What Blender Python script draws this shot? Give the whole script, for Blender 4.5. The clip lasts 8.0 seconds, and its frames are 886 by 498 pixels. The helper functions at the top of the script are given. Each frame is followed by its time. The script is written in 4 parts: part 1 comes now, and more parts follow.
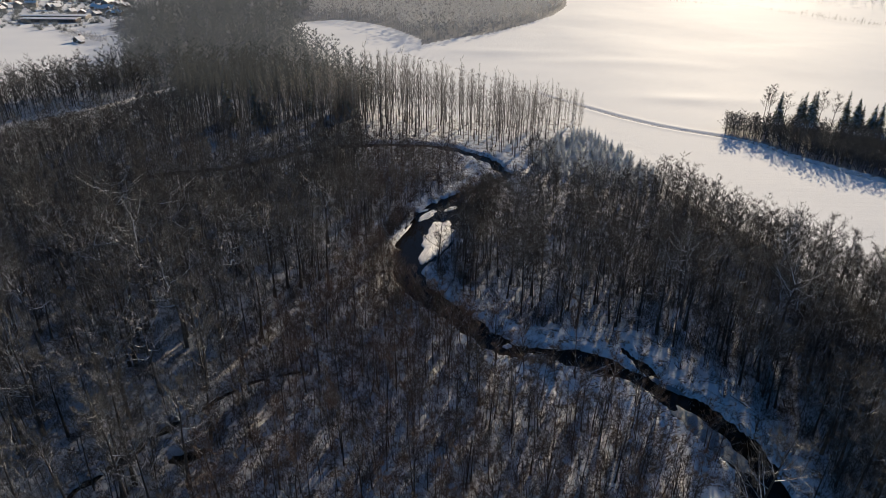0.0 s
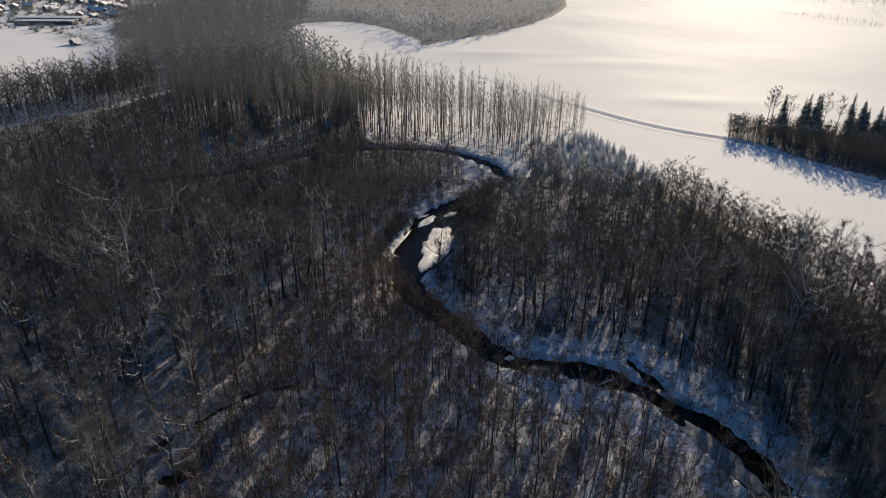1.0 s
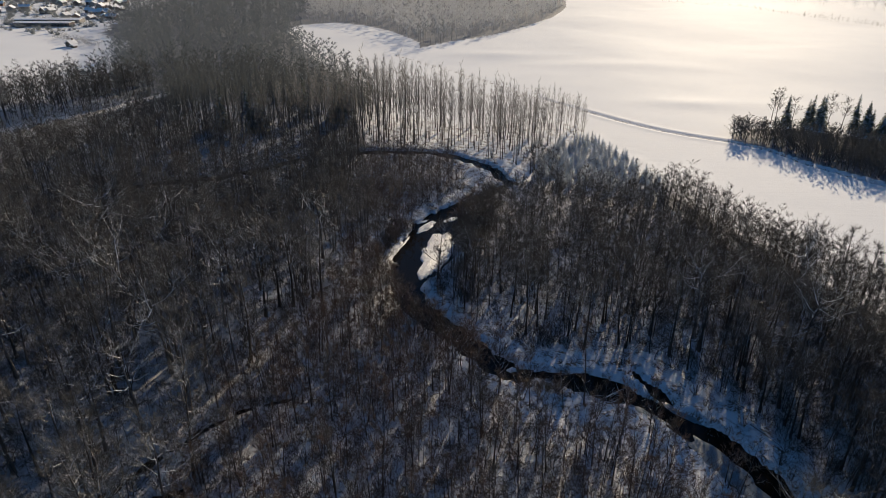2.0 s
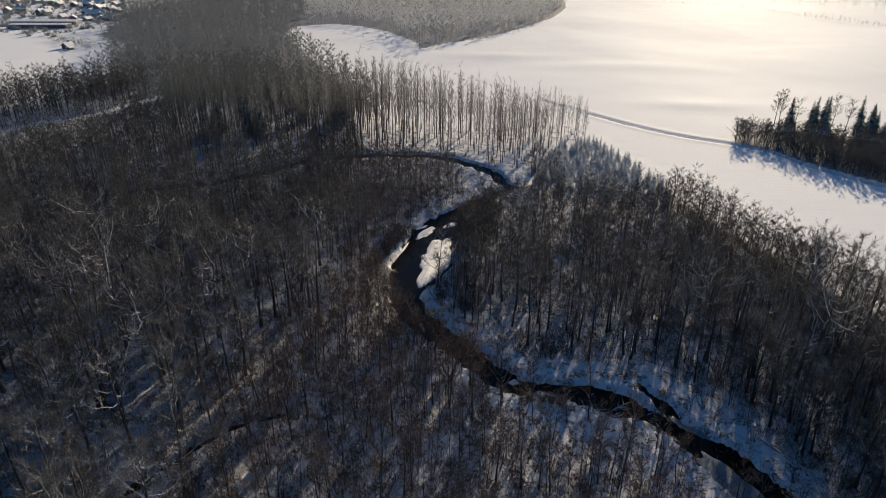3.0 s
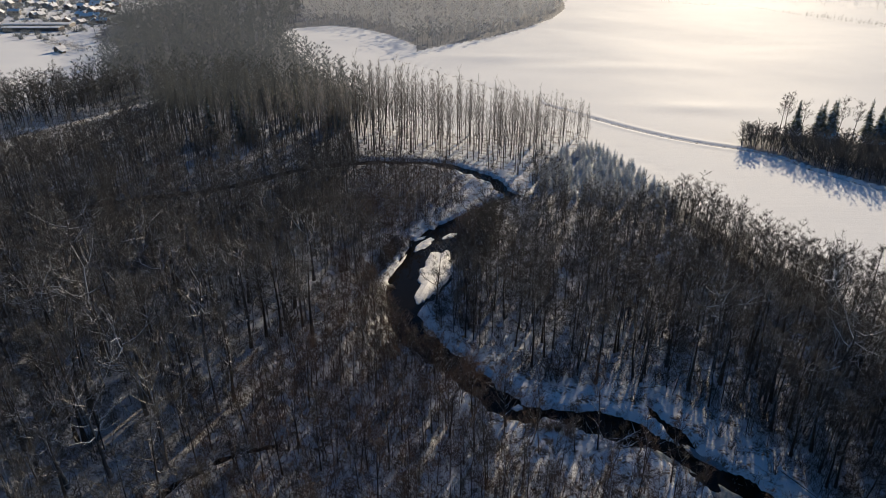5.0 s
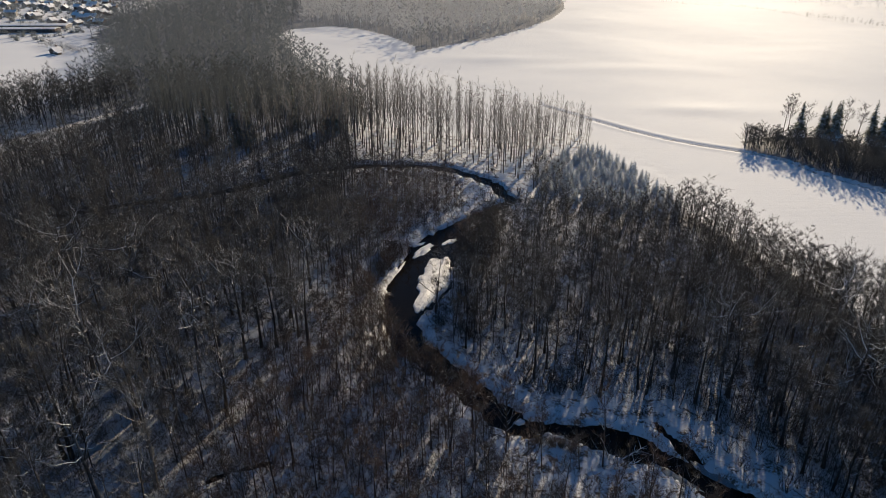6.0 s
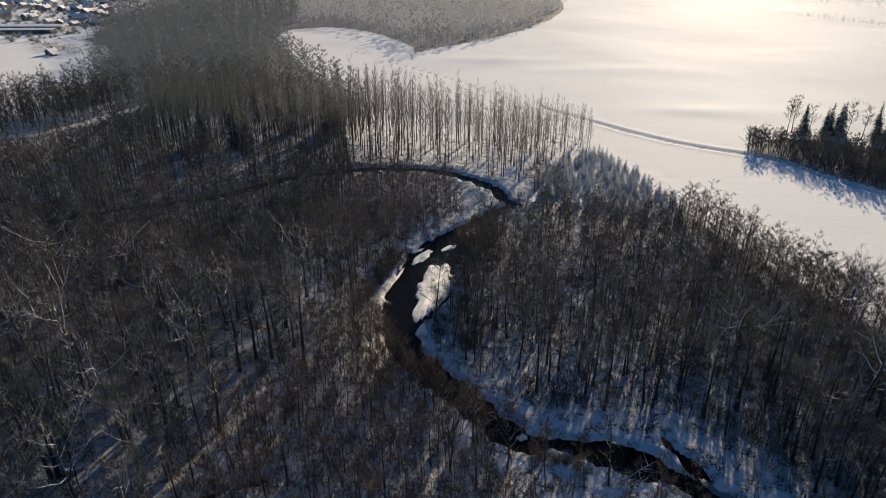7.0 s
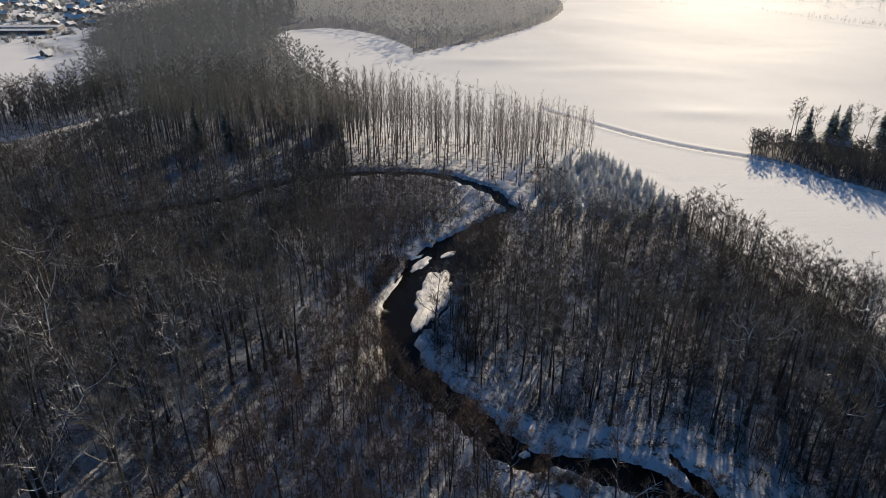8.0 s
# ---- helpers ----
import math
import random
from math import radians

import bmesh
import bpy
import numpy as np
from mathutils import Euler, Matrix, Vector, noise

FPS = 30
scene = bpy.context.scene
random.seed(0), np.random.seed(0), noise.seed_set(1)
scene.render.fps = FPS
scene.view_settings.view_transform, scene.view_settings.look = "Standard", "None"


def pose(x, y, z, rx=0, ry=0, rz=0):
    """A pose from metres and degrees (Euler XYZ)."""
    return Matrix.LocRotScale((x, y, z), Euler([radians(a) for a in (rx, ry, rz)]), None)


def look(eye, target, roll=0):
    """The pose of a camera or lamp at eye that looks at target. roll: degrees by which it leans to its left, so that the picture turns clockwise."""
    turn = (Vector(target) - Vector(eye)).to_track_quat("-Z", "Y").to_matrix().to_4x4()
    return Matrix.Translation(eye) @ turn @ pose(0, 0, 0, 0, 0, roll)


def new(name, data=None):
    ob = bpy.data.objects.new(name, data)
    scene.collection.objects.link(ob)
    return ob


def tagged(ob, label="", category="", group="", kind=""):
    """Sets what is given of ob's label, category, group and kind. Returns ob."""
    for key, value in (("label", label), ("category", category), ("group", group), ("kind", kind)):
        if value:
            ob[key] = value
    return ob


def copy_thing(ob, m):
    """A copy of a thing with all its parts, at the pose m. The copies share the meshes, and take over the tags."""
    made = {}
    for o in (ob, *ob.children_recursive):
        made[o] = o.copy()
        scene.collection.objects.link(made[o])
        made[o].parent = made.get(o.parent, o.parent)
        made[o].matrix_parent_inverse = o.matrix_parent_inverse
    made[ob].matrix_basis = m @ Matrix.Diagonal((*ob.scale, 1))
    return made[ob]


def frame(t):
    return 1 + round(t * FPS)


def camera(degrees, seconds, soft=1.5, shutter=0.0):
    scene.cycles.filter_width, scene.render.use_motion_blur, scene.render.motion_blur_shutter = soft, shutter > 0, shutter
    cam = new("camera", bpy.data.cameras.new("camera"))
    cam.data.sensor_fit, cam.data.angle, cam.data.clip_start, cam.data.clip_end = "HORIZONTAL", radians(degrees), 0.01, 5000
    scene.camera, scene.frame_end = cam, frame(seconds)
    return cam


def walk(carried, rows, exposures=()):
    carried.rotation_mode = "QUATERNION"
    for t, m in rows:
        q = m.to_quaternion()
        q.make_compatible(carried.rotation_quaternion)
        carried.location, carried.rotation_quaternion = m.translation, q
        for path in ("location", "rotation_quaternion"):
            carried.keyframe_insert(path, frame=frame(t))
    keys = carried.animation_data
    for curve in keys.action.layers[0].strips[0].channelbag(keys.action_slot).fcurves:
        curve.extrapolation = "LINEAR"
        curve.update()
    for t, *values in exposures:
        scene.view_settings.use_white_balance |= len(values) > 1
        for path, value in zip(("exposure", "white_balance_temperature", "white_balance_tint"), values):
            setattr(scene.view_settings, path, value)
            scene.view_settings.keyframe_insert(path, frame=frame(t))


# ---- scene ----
# ---------------------------------------------------------------- camera
cam = camera(69.0, 8.0, soft=0.9)
# seconds, x, y, z, pitch, yaw, roll
PATH = [
    (0, 0.0, 0.0, 60.0, -26.68, 0.0, -0.869),
    (0.5, -0.029, 1.679, 59.867, -26.634, -0.01, -0.819),
    (1, -0.054, 3.303, 59.76, -26.596, -0.022, -0.765),
    (1.5, -0.074, 4.878, 59.675, -26.564, -0.036, -0.71),
    (2.25, -0.097, 7.168, 59.583, -26.526, -0.06, -0.625),
    (3, -0.116, 9.392, 59.521, -26.499, -0.09, -0.542),
    (3.5, -0.127, 10.851, 59.491, -26.486, -0.112, -0.489),
    (4, -0.138, 12.299, 59.466, -26.476, -0.137, -0.439),
    (4.5, -0.15, 13.745, 59.443, -26.467, -0.166, -0.393),
    (5.25, -0.171, 15.923, 59.403, -26.457, -0.214, -0.335),
    (6, -0.198, 18.138, 59.348, -26.447, -0.269, -0.292),
    (6.5, -0.221, 19.646, 59.296, -26.44, -0.31, -0.274),
    (7, -0.249, 21.189, 59.228, -26.431, -0.356, -0.265),
    (7.5, -0.283, 22.775, 59.141, -26.42, -0.405, -0.266),
    (8, -0.323, 24.409, 59.032, -26.406, -0.458, -0.279),
]
EXPOSURE = 0.43
walk(cam, [(t, pose(x, y, z, 0, 0, w) @ pose(0, 0, 0, 90 + p) @ pose(0, 0, 0, 0, 0, -r)) for t, x, y, z, p, w, r in PATH],
     [(0.0, EXPOSURE, 6300, 10), (8.0, EXPOSURE, 6300, 10)])

# ---------------------------------------------------------------- light
SUN_AZ, SUN_EL = 23.0, 17.5      # degrees right of the flight line, and above the horizon
world = bpy.data.worlds.new("winter_sky")
scene.world = world
world.use_nodes = True
sky = world.node_tree.nodes.new("ShaderNodeTexSky")
sky.sky_type = 'NISHITA'
sky.sun_disc = False
sky.sun_elevation = radians(SUN_EL)
sky.sun_rotation = radians(SUN_AZ)
sky.air_density, sky.dust_density, sky.ozone_density = 1.0, 0.0, 5.0
back = world.node_tree.nodes["Background"]
back.inputs["Strength"].default_value = 0.05
cold = world.node_tree.nodes.new("ShaderNodeMix")     # the deep blue of a dry frosty sky
cold.data_type, cold.blend_type = 'RGBA', 'MULTIPLY'
cold.inputs[0].default_value = 1.0
cold.inputs[7].default_value = (0.66, 1.0, 1.13, 1)
world.node_tree.links.new(sky.outputs[0], cold.inputs[6])
world.node_tree.links.new(cold.outputs[2], back.inputs["Color"])

lamp = bpy.data.lights.new("sun", 'SUN')
lamp.energy, lamp.angle, lamp.color = 5.0, radians(0.6), (1.0, 0.81, 0.56)
sun = new("sun", lamp)
az, el = radians(SUN_AZ), radians(SUN_EL)
toward = Vector((math.sin(az) * math.cos(el), math.cos(az) * math.cos(el), math.sin(el)))
sun.matrix_world = look(toward * 900, (0, 0, 0))


# ---------------------------------------------------------------- materials
class Nodes:
    """A short way to write node materials."""

    def __init__(self, name):
        self.mat = bpy.data.materials.new(name)
        self.mat.use_nodes = True
        self.tree = self.mat.node_tree
        self.bsdf = self.tree.nodes["Principled BSDF"]
        self.out = self.tree.nodes["Material Output"]

    def node(self, kind, **inputs):
        n = self.tree.nodes.new(kind)
        for key, value in inputs.items():
            key = key.replace("_", " ")
            if hasattr(value, "is_output"):
                self.tree.links.new(value, n.inputs[key])
            else:
                n.inputs[key].default_value = value
        return n

    def noise(self, scale, detail=4.0, rough=0.55, vector=None):
        n = self.node("ShaderNodeTexNoise", Scale=scale, Detail=detail, Roughness=rough)
        if vector is None:
            vector = self.place()
        self.tree.links.new(vector, n.inputs["Vector"])
        return n.outputs["Fac"]

    def place(self):
        return self.node("ShaderNodeNewGeometry").outputs["Position"]

    def normal_z(self):
        g = self.node("ShaderNodeNewGeometry")
        s = self.node("ShaderNodeSeparateXYZ", Vector=g.outputs["Normal"])
        return s.outputs["Z"]

    def span(self, value, a, b, c=0.0, d=1.0):
        n = self.node("ShaderNodeMapRange", Value=value)
        for key, v in zip(("From Min", "From Max", "To Min", "To Max"), (a, b, c, d)):
            n.inputs[key].default_value = v
        return n.outputs["Result"]

    def mix(self, fac, a, b):
        n = self.tree.nodes.new("ShaderNodeMix")
        n.data_type = 'RGBA'
        for socket, value in ((n.inputs[0], fac), (n.inputs[6], a), (n.inputs[7], b)):
            if hasattr(value, "is_output"):
                self.tree.links.new(value, socket)
            else:
                socket.default_value = value if isinstance(value, float) else (*value, 1)
        return n.outputs[2]

    def math(self, op, a, b=0.0):
        n = self.tree.nodes.new("ShaderNodeMath")
        n.operation = op
        for socket, value in zip(n.inputs, (a, b)):
            if hasattr(value, "is_output"):
                self.tree.links.new(value, socket)
            else:
                socket.default_value = value
        return n.outputs[0]

    def bump(self, height, strength=0.4, distance=0.05):
        n = self.node("ShaderNodeBump", Height=height, Strength=strength, Distance=distance)
        self.tree.links.new(n.outputs["Normal"], self.bsdf.inputs["Normal"])

    def set(self, **inputs):
        for key, value in inputs.items():
            socket = self.bsdf.inputs[key.replace("_", " ")]
            if hasattr(value, "is_output"):
                self.tree.links.new(value, socket)
            else:
                socket.default_value = (*value, 1) if isinstance(value, tuple) and len(value) == 3 else value
        return self.mat

    def see_through(self, colour, share):
        """Let a share of the light come through, as it does round fine twigs and needles."""
        glow = self.node("ShaderNodeBsdfTranslucent", Color=colour)
        both = self.node("ShaderNodeMixShader", Fac=share)
        self.tree.links.new(self.bsdf.outputs[0], both.inputs[1])
        self.tree.links.new(glow.outputs[0], both.inputs[2])
        self.tree.links.new(both.outputs[0], self.out.inputs["Surface"])


def snow_ground():
    m = Nodes("snow_ground")
    fine, broad, coarse = m.noise(3.0, 6), m.noise(0.06, 4), m.noise(0.5, 6, 0.6)
    snow = m.mix(broad, (0.78, 0.80, 0.83), (0.86, 0.87, 0.88))
    litter = m.mix(fine, (0.07, 0.05, 0.035), (0.20, 0.16, 0.12))
    # dead grass and leaves that stick out of the thin snow of the wood
    bare = m.math('MULTIPLY', m.span(coarse, 0.48, 0.60), m.span(fine, 0.40, 0.56))
    wood = m.node("ShaderNodeAttribute")
    wood.attribute_name = "wooded"
    bare = m.math('MULTIPLY', bare, m.span(wood.outputs["Fac"], 0.0, 1.0))
    # grey laid over the snow under dense trees: their shade put into the colour
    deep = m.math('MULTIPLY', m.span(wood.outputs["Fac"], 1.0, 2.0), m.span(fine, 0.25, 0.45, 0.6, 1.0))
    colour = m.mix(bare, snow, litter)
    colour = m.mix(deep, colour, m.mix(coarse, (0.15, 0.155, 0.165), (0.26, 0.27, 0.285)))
    steep = m.span(m.normal_z(), 0.40, 0.25)
    soil = m.mix(fine, (0.035, 0.026, 0.02), (0.10, 0.075, 0.05))
    colour = m.mix(steep, colour, soil)
    h = m.math('ADD', m.math('MULTIPLY', coarse, m.span(wood.outputs["Fac"], 0.0, 1.0, 0.25, 1.6)), m.math('MULTIPLY', fine, 0.2))
    # drill rows of the field under the snow
    turned = m.node("ShaderNodeMapping", Vector=m.place(), Rotation=(0, 0, radians(42)), Scale=(0.03, 0.75, 0.0))
    rows = m.noise(1.0, 3, 0.6, turned.outputs["Vector"])
    tilled = m.math('MULTIPLY', rows, m.span(wood.outputs["Fac"], 0.0, 1.0, 0.20, 0.0))
    m.bump(m.math('ADD', h, tilled), 0.55, 0.35)
    return m.set(Base_Color=colour, Roughness=0.78, Specular_IOR_Level=0.055)


def snow_cover(name, grey=0.0):
    m = Nodes(name)
    fine, broad = m.noise(2.2, 6), m.noise(0.5, 4)
    a, b = 0.74 - grey, 0.88 - grey
    colour = m.mix(broad, (a, a * 1.02, a * 1.05), (b, b, b * 1.01))
    m.bump(m.math('ADD', fine, m.math('MULTIPLY', broad, 2.0)), 0.7, 0.18)
    return m.set(Base_Color=colour, Roughness=0.6)


def river_water():
    m = Nodes("river_water")
    ripple, drift = m.noise(1.6, 3), m.noise(0.12, 3)
    m.bump(ripple, 0.02, 0.01)
    colour = m.mix(drift, (0.005, 0.0042, 0.003), (0.012, 0.010, 0.007))
    return m.set(Base_Color=colour, Roughness=m.span(drift, 0.3, 0.7, 0.02, 0.06), IOR=1.333, Specular_IOR_Level=0.15)


def river_ice():
    m = Nodes("river_ice")
    fine, broad = m.noise(4.0, 6), m.noise(0.6, 5)
    colour = m.mix(broad, (0.14, 0.17, 0.185), (0.29, 0.33, 0.35))
    colour = m.mix(m.span(fine, 0.6, 0.75), colour, (0.55, 0.58, 0.6))
    m.bump(fine, 0.3, 0.03)
    return m.set(Base_Color=colour, Roughness=0.34, IOR=1.31)


def bark(name, dark, light, snow=0.5, rough=0.85, thin=0.0):
    """Bark or twigs, with snow lying on what faces up. thin: the share of light that comes through fine twigs."""
    m = Nodes(name)
    grain, patch = m.noise(9.0, 4), m.noise(0.35, 3)
    own = m.node("ShaderNodeNewGeometry").outputs["Random Per Island"]
    each = m.node("ShaderNodeObjectInfo").outputs["Random"]
    tone = m.math('FRACT', m.math('ADD', own, each))
    colour = m.mix(m.math('ADD', m.math('MULTIPLY', grain, 0.5), m.math('MULTIPLY', tone, 0.5)), dark, light)
    lying = m.math('MULTIPLY', m.span(m.normal_z(), 0.35 - 0.35 * snow, 0.8 - 0.3 * snow), m.span(patch, 0.52 - 0.3 * snow, 0.72 - 0.3 * snow))
    colour = m.mix(m.math('MULTIPLY', lying, min(1.0, snow * 1.6)), colour, (0.82, 0.84, 0.87))
    m.set(Base_Color=colour, Roughness=rough, Specular_IOR_Level=0.3)
    if thin:
        m.see_through(colour, thin)
    return m.mat


def needles(name, dark, light, snow, thin=0.0):
    m = Nodes(name)
    grain, patch = m.noise(3.0, 4), m.noise(0.8, 3)
    colour = m.mix(grain, dark, light)
    lying = m.math('MULTIPLY', m.span(m.normal_z(), 0.15, 0.6), m.span(patch, 0.6 - 0.35 * snow, 0.75 - 0.35 * snow))
    colour = m.mix(lying, colour, (0.80, 0.83, 0.87))
    m.set(Base_Color=colour, Roughness=0.75)
    if thin:
        m.see_through(colour, thin)
    return m.mat


def plain(name, a, b, scale=2.0, rough=0.8):
    m = Nodes(name)
    g = m.noise(scale, 5)
    m.bump(g, 0.3, 0.03)
    return m.set(Base_Color=m.mix(g, a, b), Roughness=rough)


SNOW = snow_ground()
FLOE = snow_cover("floe_snow")
ROOF_SNOW = snow_cover("roof_snow")
WATER, ICE = river_water(), river_ice()
BARK_DARK = bark("dark_bark", (0.030, 0.025, 0.021), (0.085, 0.070, 0.058), 0.65)
BARK_GREY = bark("grey_bark", (0.055, 0.048, 0.042), (0.15, 0.13, 0.115), 0.8)
TWIG_BROWN = bark("brown_twigs", (0.036, 0.034, 0.032), (0.086, 0.080, 0.075), 0.12, thin=0.15)
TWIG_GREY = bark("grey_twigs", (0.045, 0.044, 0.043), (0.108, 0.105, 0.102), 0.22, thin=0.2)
TWIG_RUST = bark("rusty_twigs", (0.060, 0.043, 0.037), (0.135, 0.099, 0.084), 0.10, thin=0.15)
# haze put into the colour: far twigs are paler and bluer than near ones
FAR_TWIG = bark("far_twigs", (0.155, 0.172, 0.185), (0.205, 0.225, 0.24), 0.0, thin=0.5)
# poplar twigs, paled in colour to make up for haze and glare
POPLAR_TWIG = bark("poplar_twigs", (0.16, 0.155, 0.155), (0.30, 0.29, 0.285), 0.2, thin=0.45)
MID_TWIG = bark("pale_brown_twigs", (0.085, 0.082, 0.080), (0.165, 0.158, 0.154), 0.15, thin=0.3)
OLD_BARK = bark("snow_lined_bark", (0.040, 0.035, 0.031), (0.11, 0.098, 0.088), 1.0)
COPSE_TWIG = bark("copse_twigs", (0.070, 0.074, 0.078), (0.095, 0.099, 0.103), 0.0, thin=0.2)
# palest twig colour, painted for the haze before the farthest wood
HAZE_TWIG = bark("haze_twigs", (0.47, 0.48, 0.50), (0.60, 0.61, 0.63), 0.0, thin=0.5)
POPLAR_BARK = bark("poplar_bark", (0.075, 0.065, 0.06), (0.16, 0.14, 0.125), 0.3)
# a weaker haze tint, for the nearer part of the far wood
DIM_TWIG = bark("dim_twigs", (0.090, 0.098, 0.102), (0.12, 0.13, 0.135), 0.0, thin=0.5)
SNOWY_BARK = bark("snowy_bark", (0.16, 0.15, 0.14), (0.42, 0.41, 0.40), 1.0)
GRASS = bark("dead_grass", (0.10, 0.072, 0.045), (0.24, 0.18, 0.115), 0.3)
NEEDLE = needles("spruce_needles", (0.12, 0.14, 0.105), (0.22, 0.245, 0.185), 0.4, 0.45)
FROST = needles("snowy_needles", (0.34, 0.35, 0.34), (0.68, 0.69, 0.68), 0.95, 0.45)
PLASTER = plain("plaster", (0.18, 0.17, 0.16), (0.30, 0.28, 0.26), 0.6)
BRICK = plain("brick_wall", (0.12, 0.075, 0.06), (0.20, 0.13, 0.10), 0.8)
BOARD = plain("weathered_boards", (0.10, 0.075, 0.055), (0.20, 0.16, 0.12), 1.2)
GLASS = plain("window_glass", (0.02, 0.025, 0.03), (0.03, 0.035, 0.04), 1.0, 0.1)
TRACK = plain("packed_snow_track", (0.60, 0.59, 0.58), (0.78, 0.78, 0.78), 0.9)


# ---------------------------------------------------------------- mesh helpers
def mesh_of(name, verts, faces, material, smooth=False):
    me = bpy.data.meshes.new(name)
    if isinstance(faces, np.ndarray):
        n, k = faces.shape
        me.vertices.add(len(verts))
        me.vertices.foreach_set("co", np.asarray(verts, np.float32).ravel())
        me.loops.add(n * k)
        me.loops.foreach_set("vertex_index", faces.astype(np.int32).ravel())
        me.polygons.add(n)
        me.polygons.foreach_set("loop_start", np.arange(0, n * k, k, dtype=np.int32))
        me.polygons.foreach_set("use_smooth", np.full(n, smooth))
        me.update(calc_edges=True)
        me.validate()
    else:
        me.from_pydata([tuple(v) for v in verts], [], faces)
        me.update()
    me.materials.append(material)
    return me


def part(name, bm, material, parent, label=""):
    me = bpy.data.meshes.new(name)
    bm.to_mesh(me)
    bm.free()
    me.materials.append(material)
    return part_of(name, me, parent, label)


def part_of(name, me, parent, label=""):
    ob = new(name, me)
    ob.parent = parent
    if label:
        tagged(ob, label)
    return ob


def box(bm, x0, x1, y0, y1, z0, z1, bevel=0.0):
    made = bmesh.ops.create_cube(bm, size=1.0, matrix=Matrix.LocRotScale(
        ((x0 + x1) / 2, (y0 + y1) / 2, (z0 + z1) / 2), None, (x1 - x0, y1 - y0, z1 - z0)))
    if bevel:
        edges = {e for v in made["verts"] for e in v.link_edges}
        bmesh.ops.bevel(bm, geom=list(edges), offset=bevel, segments=1, affect='EDGES')


def joined(pieces):
    """One (verts, triangles) pair out of many."""
    vs, fs, n = [], [], 0
    for v, f in pieces:
        vs.append(v)
        fs.append(f + n)
        n += len(v)
    return np.concatenate(vs), np.concatenate(fs)


def tube(points, radii, sides):
    """A tapered limb along some points, as triangles."""
    p, r = np.asarray(points, float), np.asarray(radii, float)
    run = np.gradient(p, axis=0)
    run /= np.linalg.norm(run, axis=1)[:, None] + 1e-9
    ref = np.where(np.abs(run[:, 2:3]) > 0.9, [[1.0, 0, 0]], [[0, 0, 1.0]])
    u = np.cross(run, ref)
    u /= np.linalg.norm(u, axis=1)[:, None] + 1e-9
    w = np.cross(run, u)
    a = np.arange(sides) * 2 * np.pi / sides
    ring = p[:, None] + r[:, None, None] * (u[:, None] * np.cos(a)[None, :, None] + w[:, None] * np.sin(a)[None, :, None])
    v, f = ring.reshape(-1, 3), []
    for i in range(len(p) - 1):
        for j in range(sides):
            k = (j + 1) % sides
            a0, a1, b0, b1 = i * sides + j, i * sides + k, (i + 1) * sides + j, (i + 1) * sides + k
            f += [(a0, b1, b0), (a0, a1, b1)]
    return v, np.array(f)


def slivers(start, way, width, rng, flat=False):
    """Twigs: one slender three-cornered blade each; flat: lying with the broad side up."""
    n = len(start)
    side = np.cross(way, rng.normal(size=(n, 3)) * (0.25 if flat else 1.0) + np.array([0, 0, 1.0 if flat else 0.0]))
    side /= np.linalg.norm(side, axis=1)[:, None] + 1e-9
    v = np.stack([start - side * width[:, None] / 2, start + side * width[:, None] / 2, start + way], 1).reshape(-1, 3)
    return v, np.arange(3 * n).reshape(-1, 3)


def bent(rng, a, b, bend, steps):
    """Points from a to b, a little crooked."""
    s = np.linspace(0, 1, steps)[:, None]
    mid = rng.normal(size=(1, 3)) * bend
    wob = rng.normal(size=(steps, 3)) * bend * 0.35
    wob[0] = 0
    return a + (b - a) * s + mid * np.sin(s * np.pi) + wob * s


def along(line, q):
    """The point at share q of a line of points."""
    x = q * (len(line) - 1)
    k = min(len(line) - 2, int(x))
    return line[k] * (1 - (x - k)) + line[k + 1] * (x - k)


def sprays(rng, tips, grow, count, length, wide, stray=0.75, lift=0.2):
    """Fine twigs that grow on from the branch tips."""
    pick = rng.integers(0, len(tips), count)
    way = grow[pick] / (np.linalg.norm(grow[pick], axis=1)[:, None] + 1e-6) + rng.normal(size=(count, 3)) * stray
    way[:, 2] += lift
    way *= (length * rng.uniform(0.4, 1.25, count) / (np.linalg.norm(way, axis=1) + 1e-6))[:, None]
    return slivers(tips[pick], way, wide * rng.uniform(0.7, 1.4, count), rng)


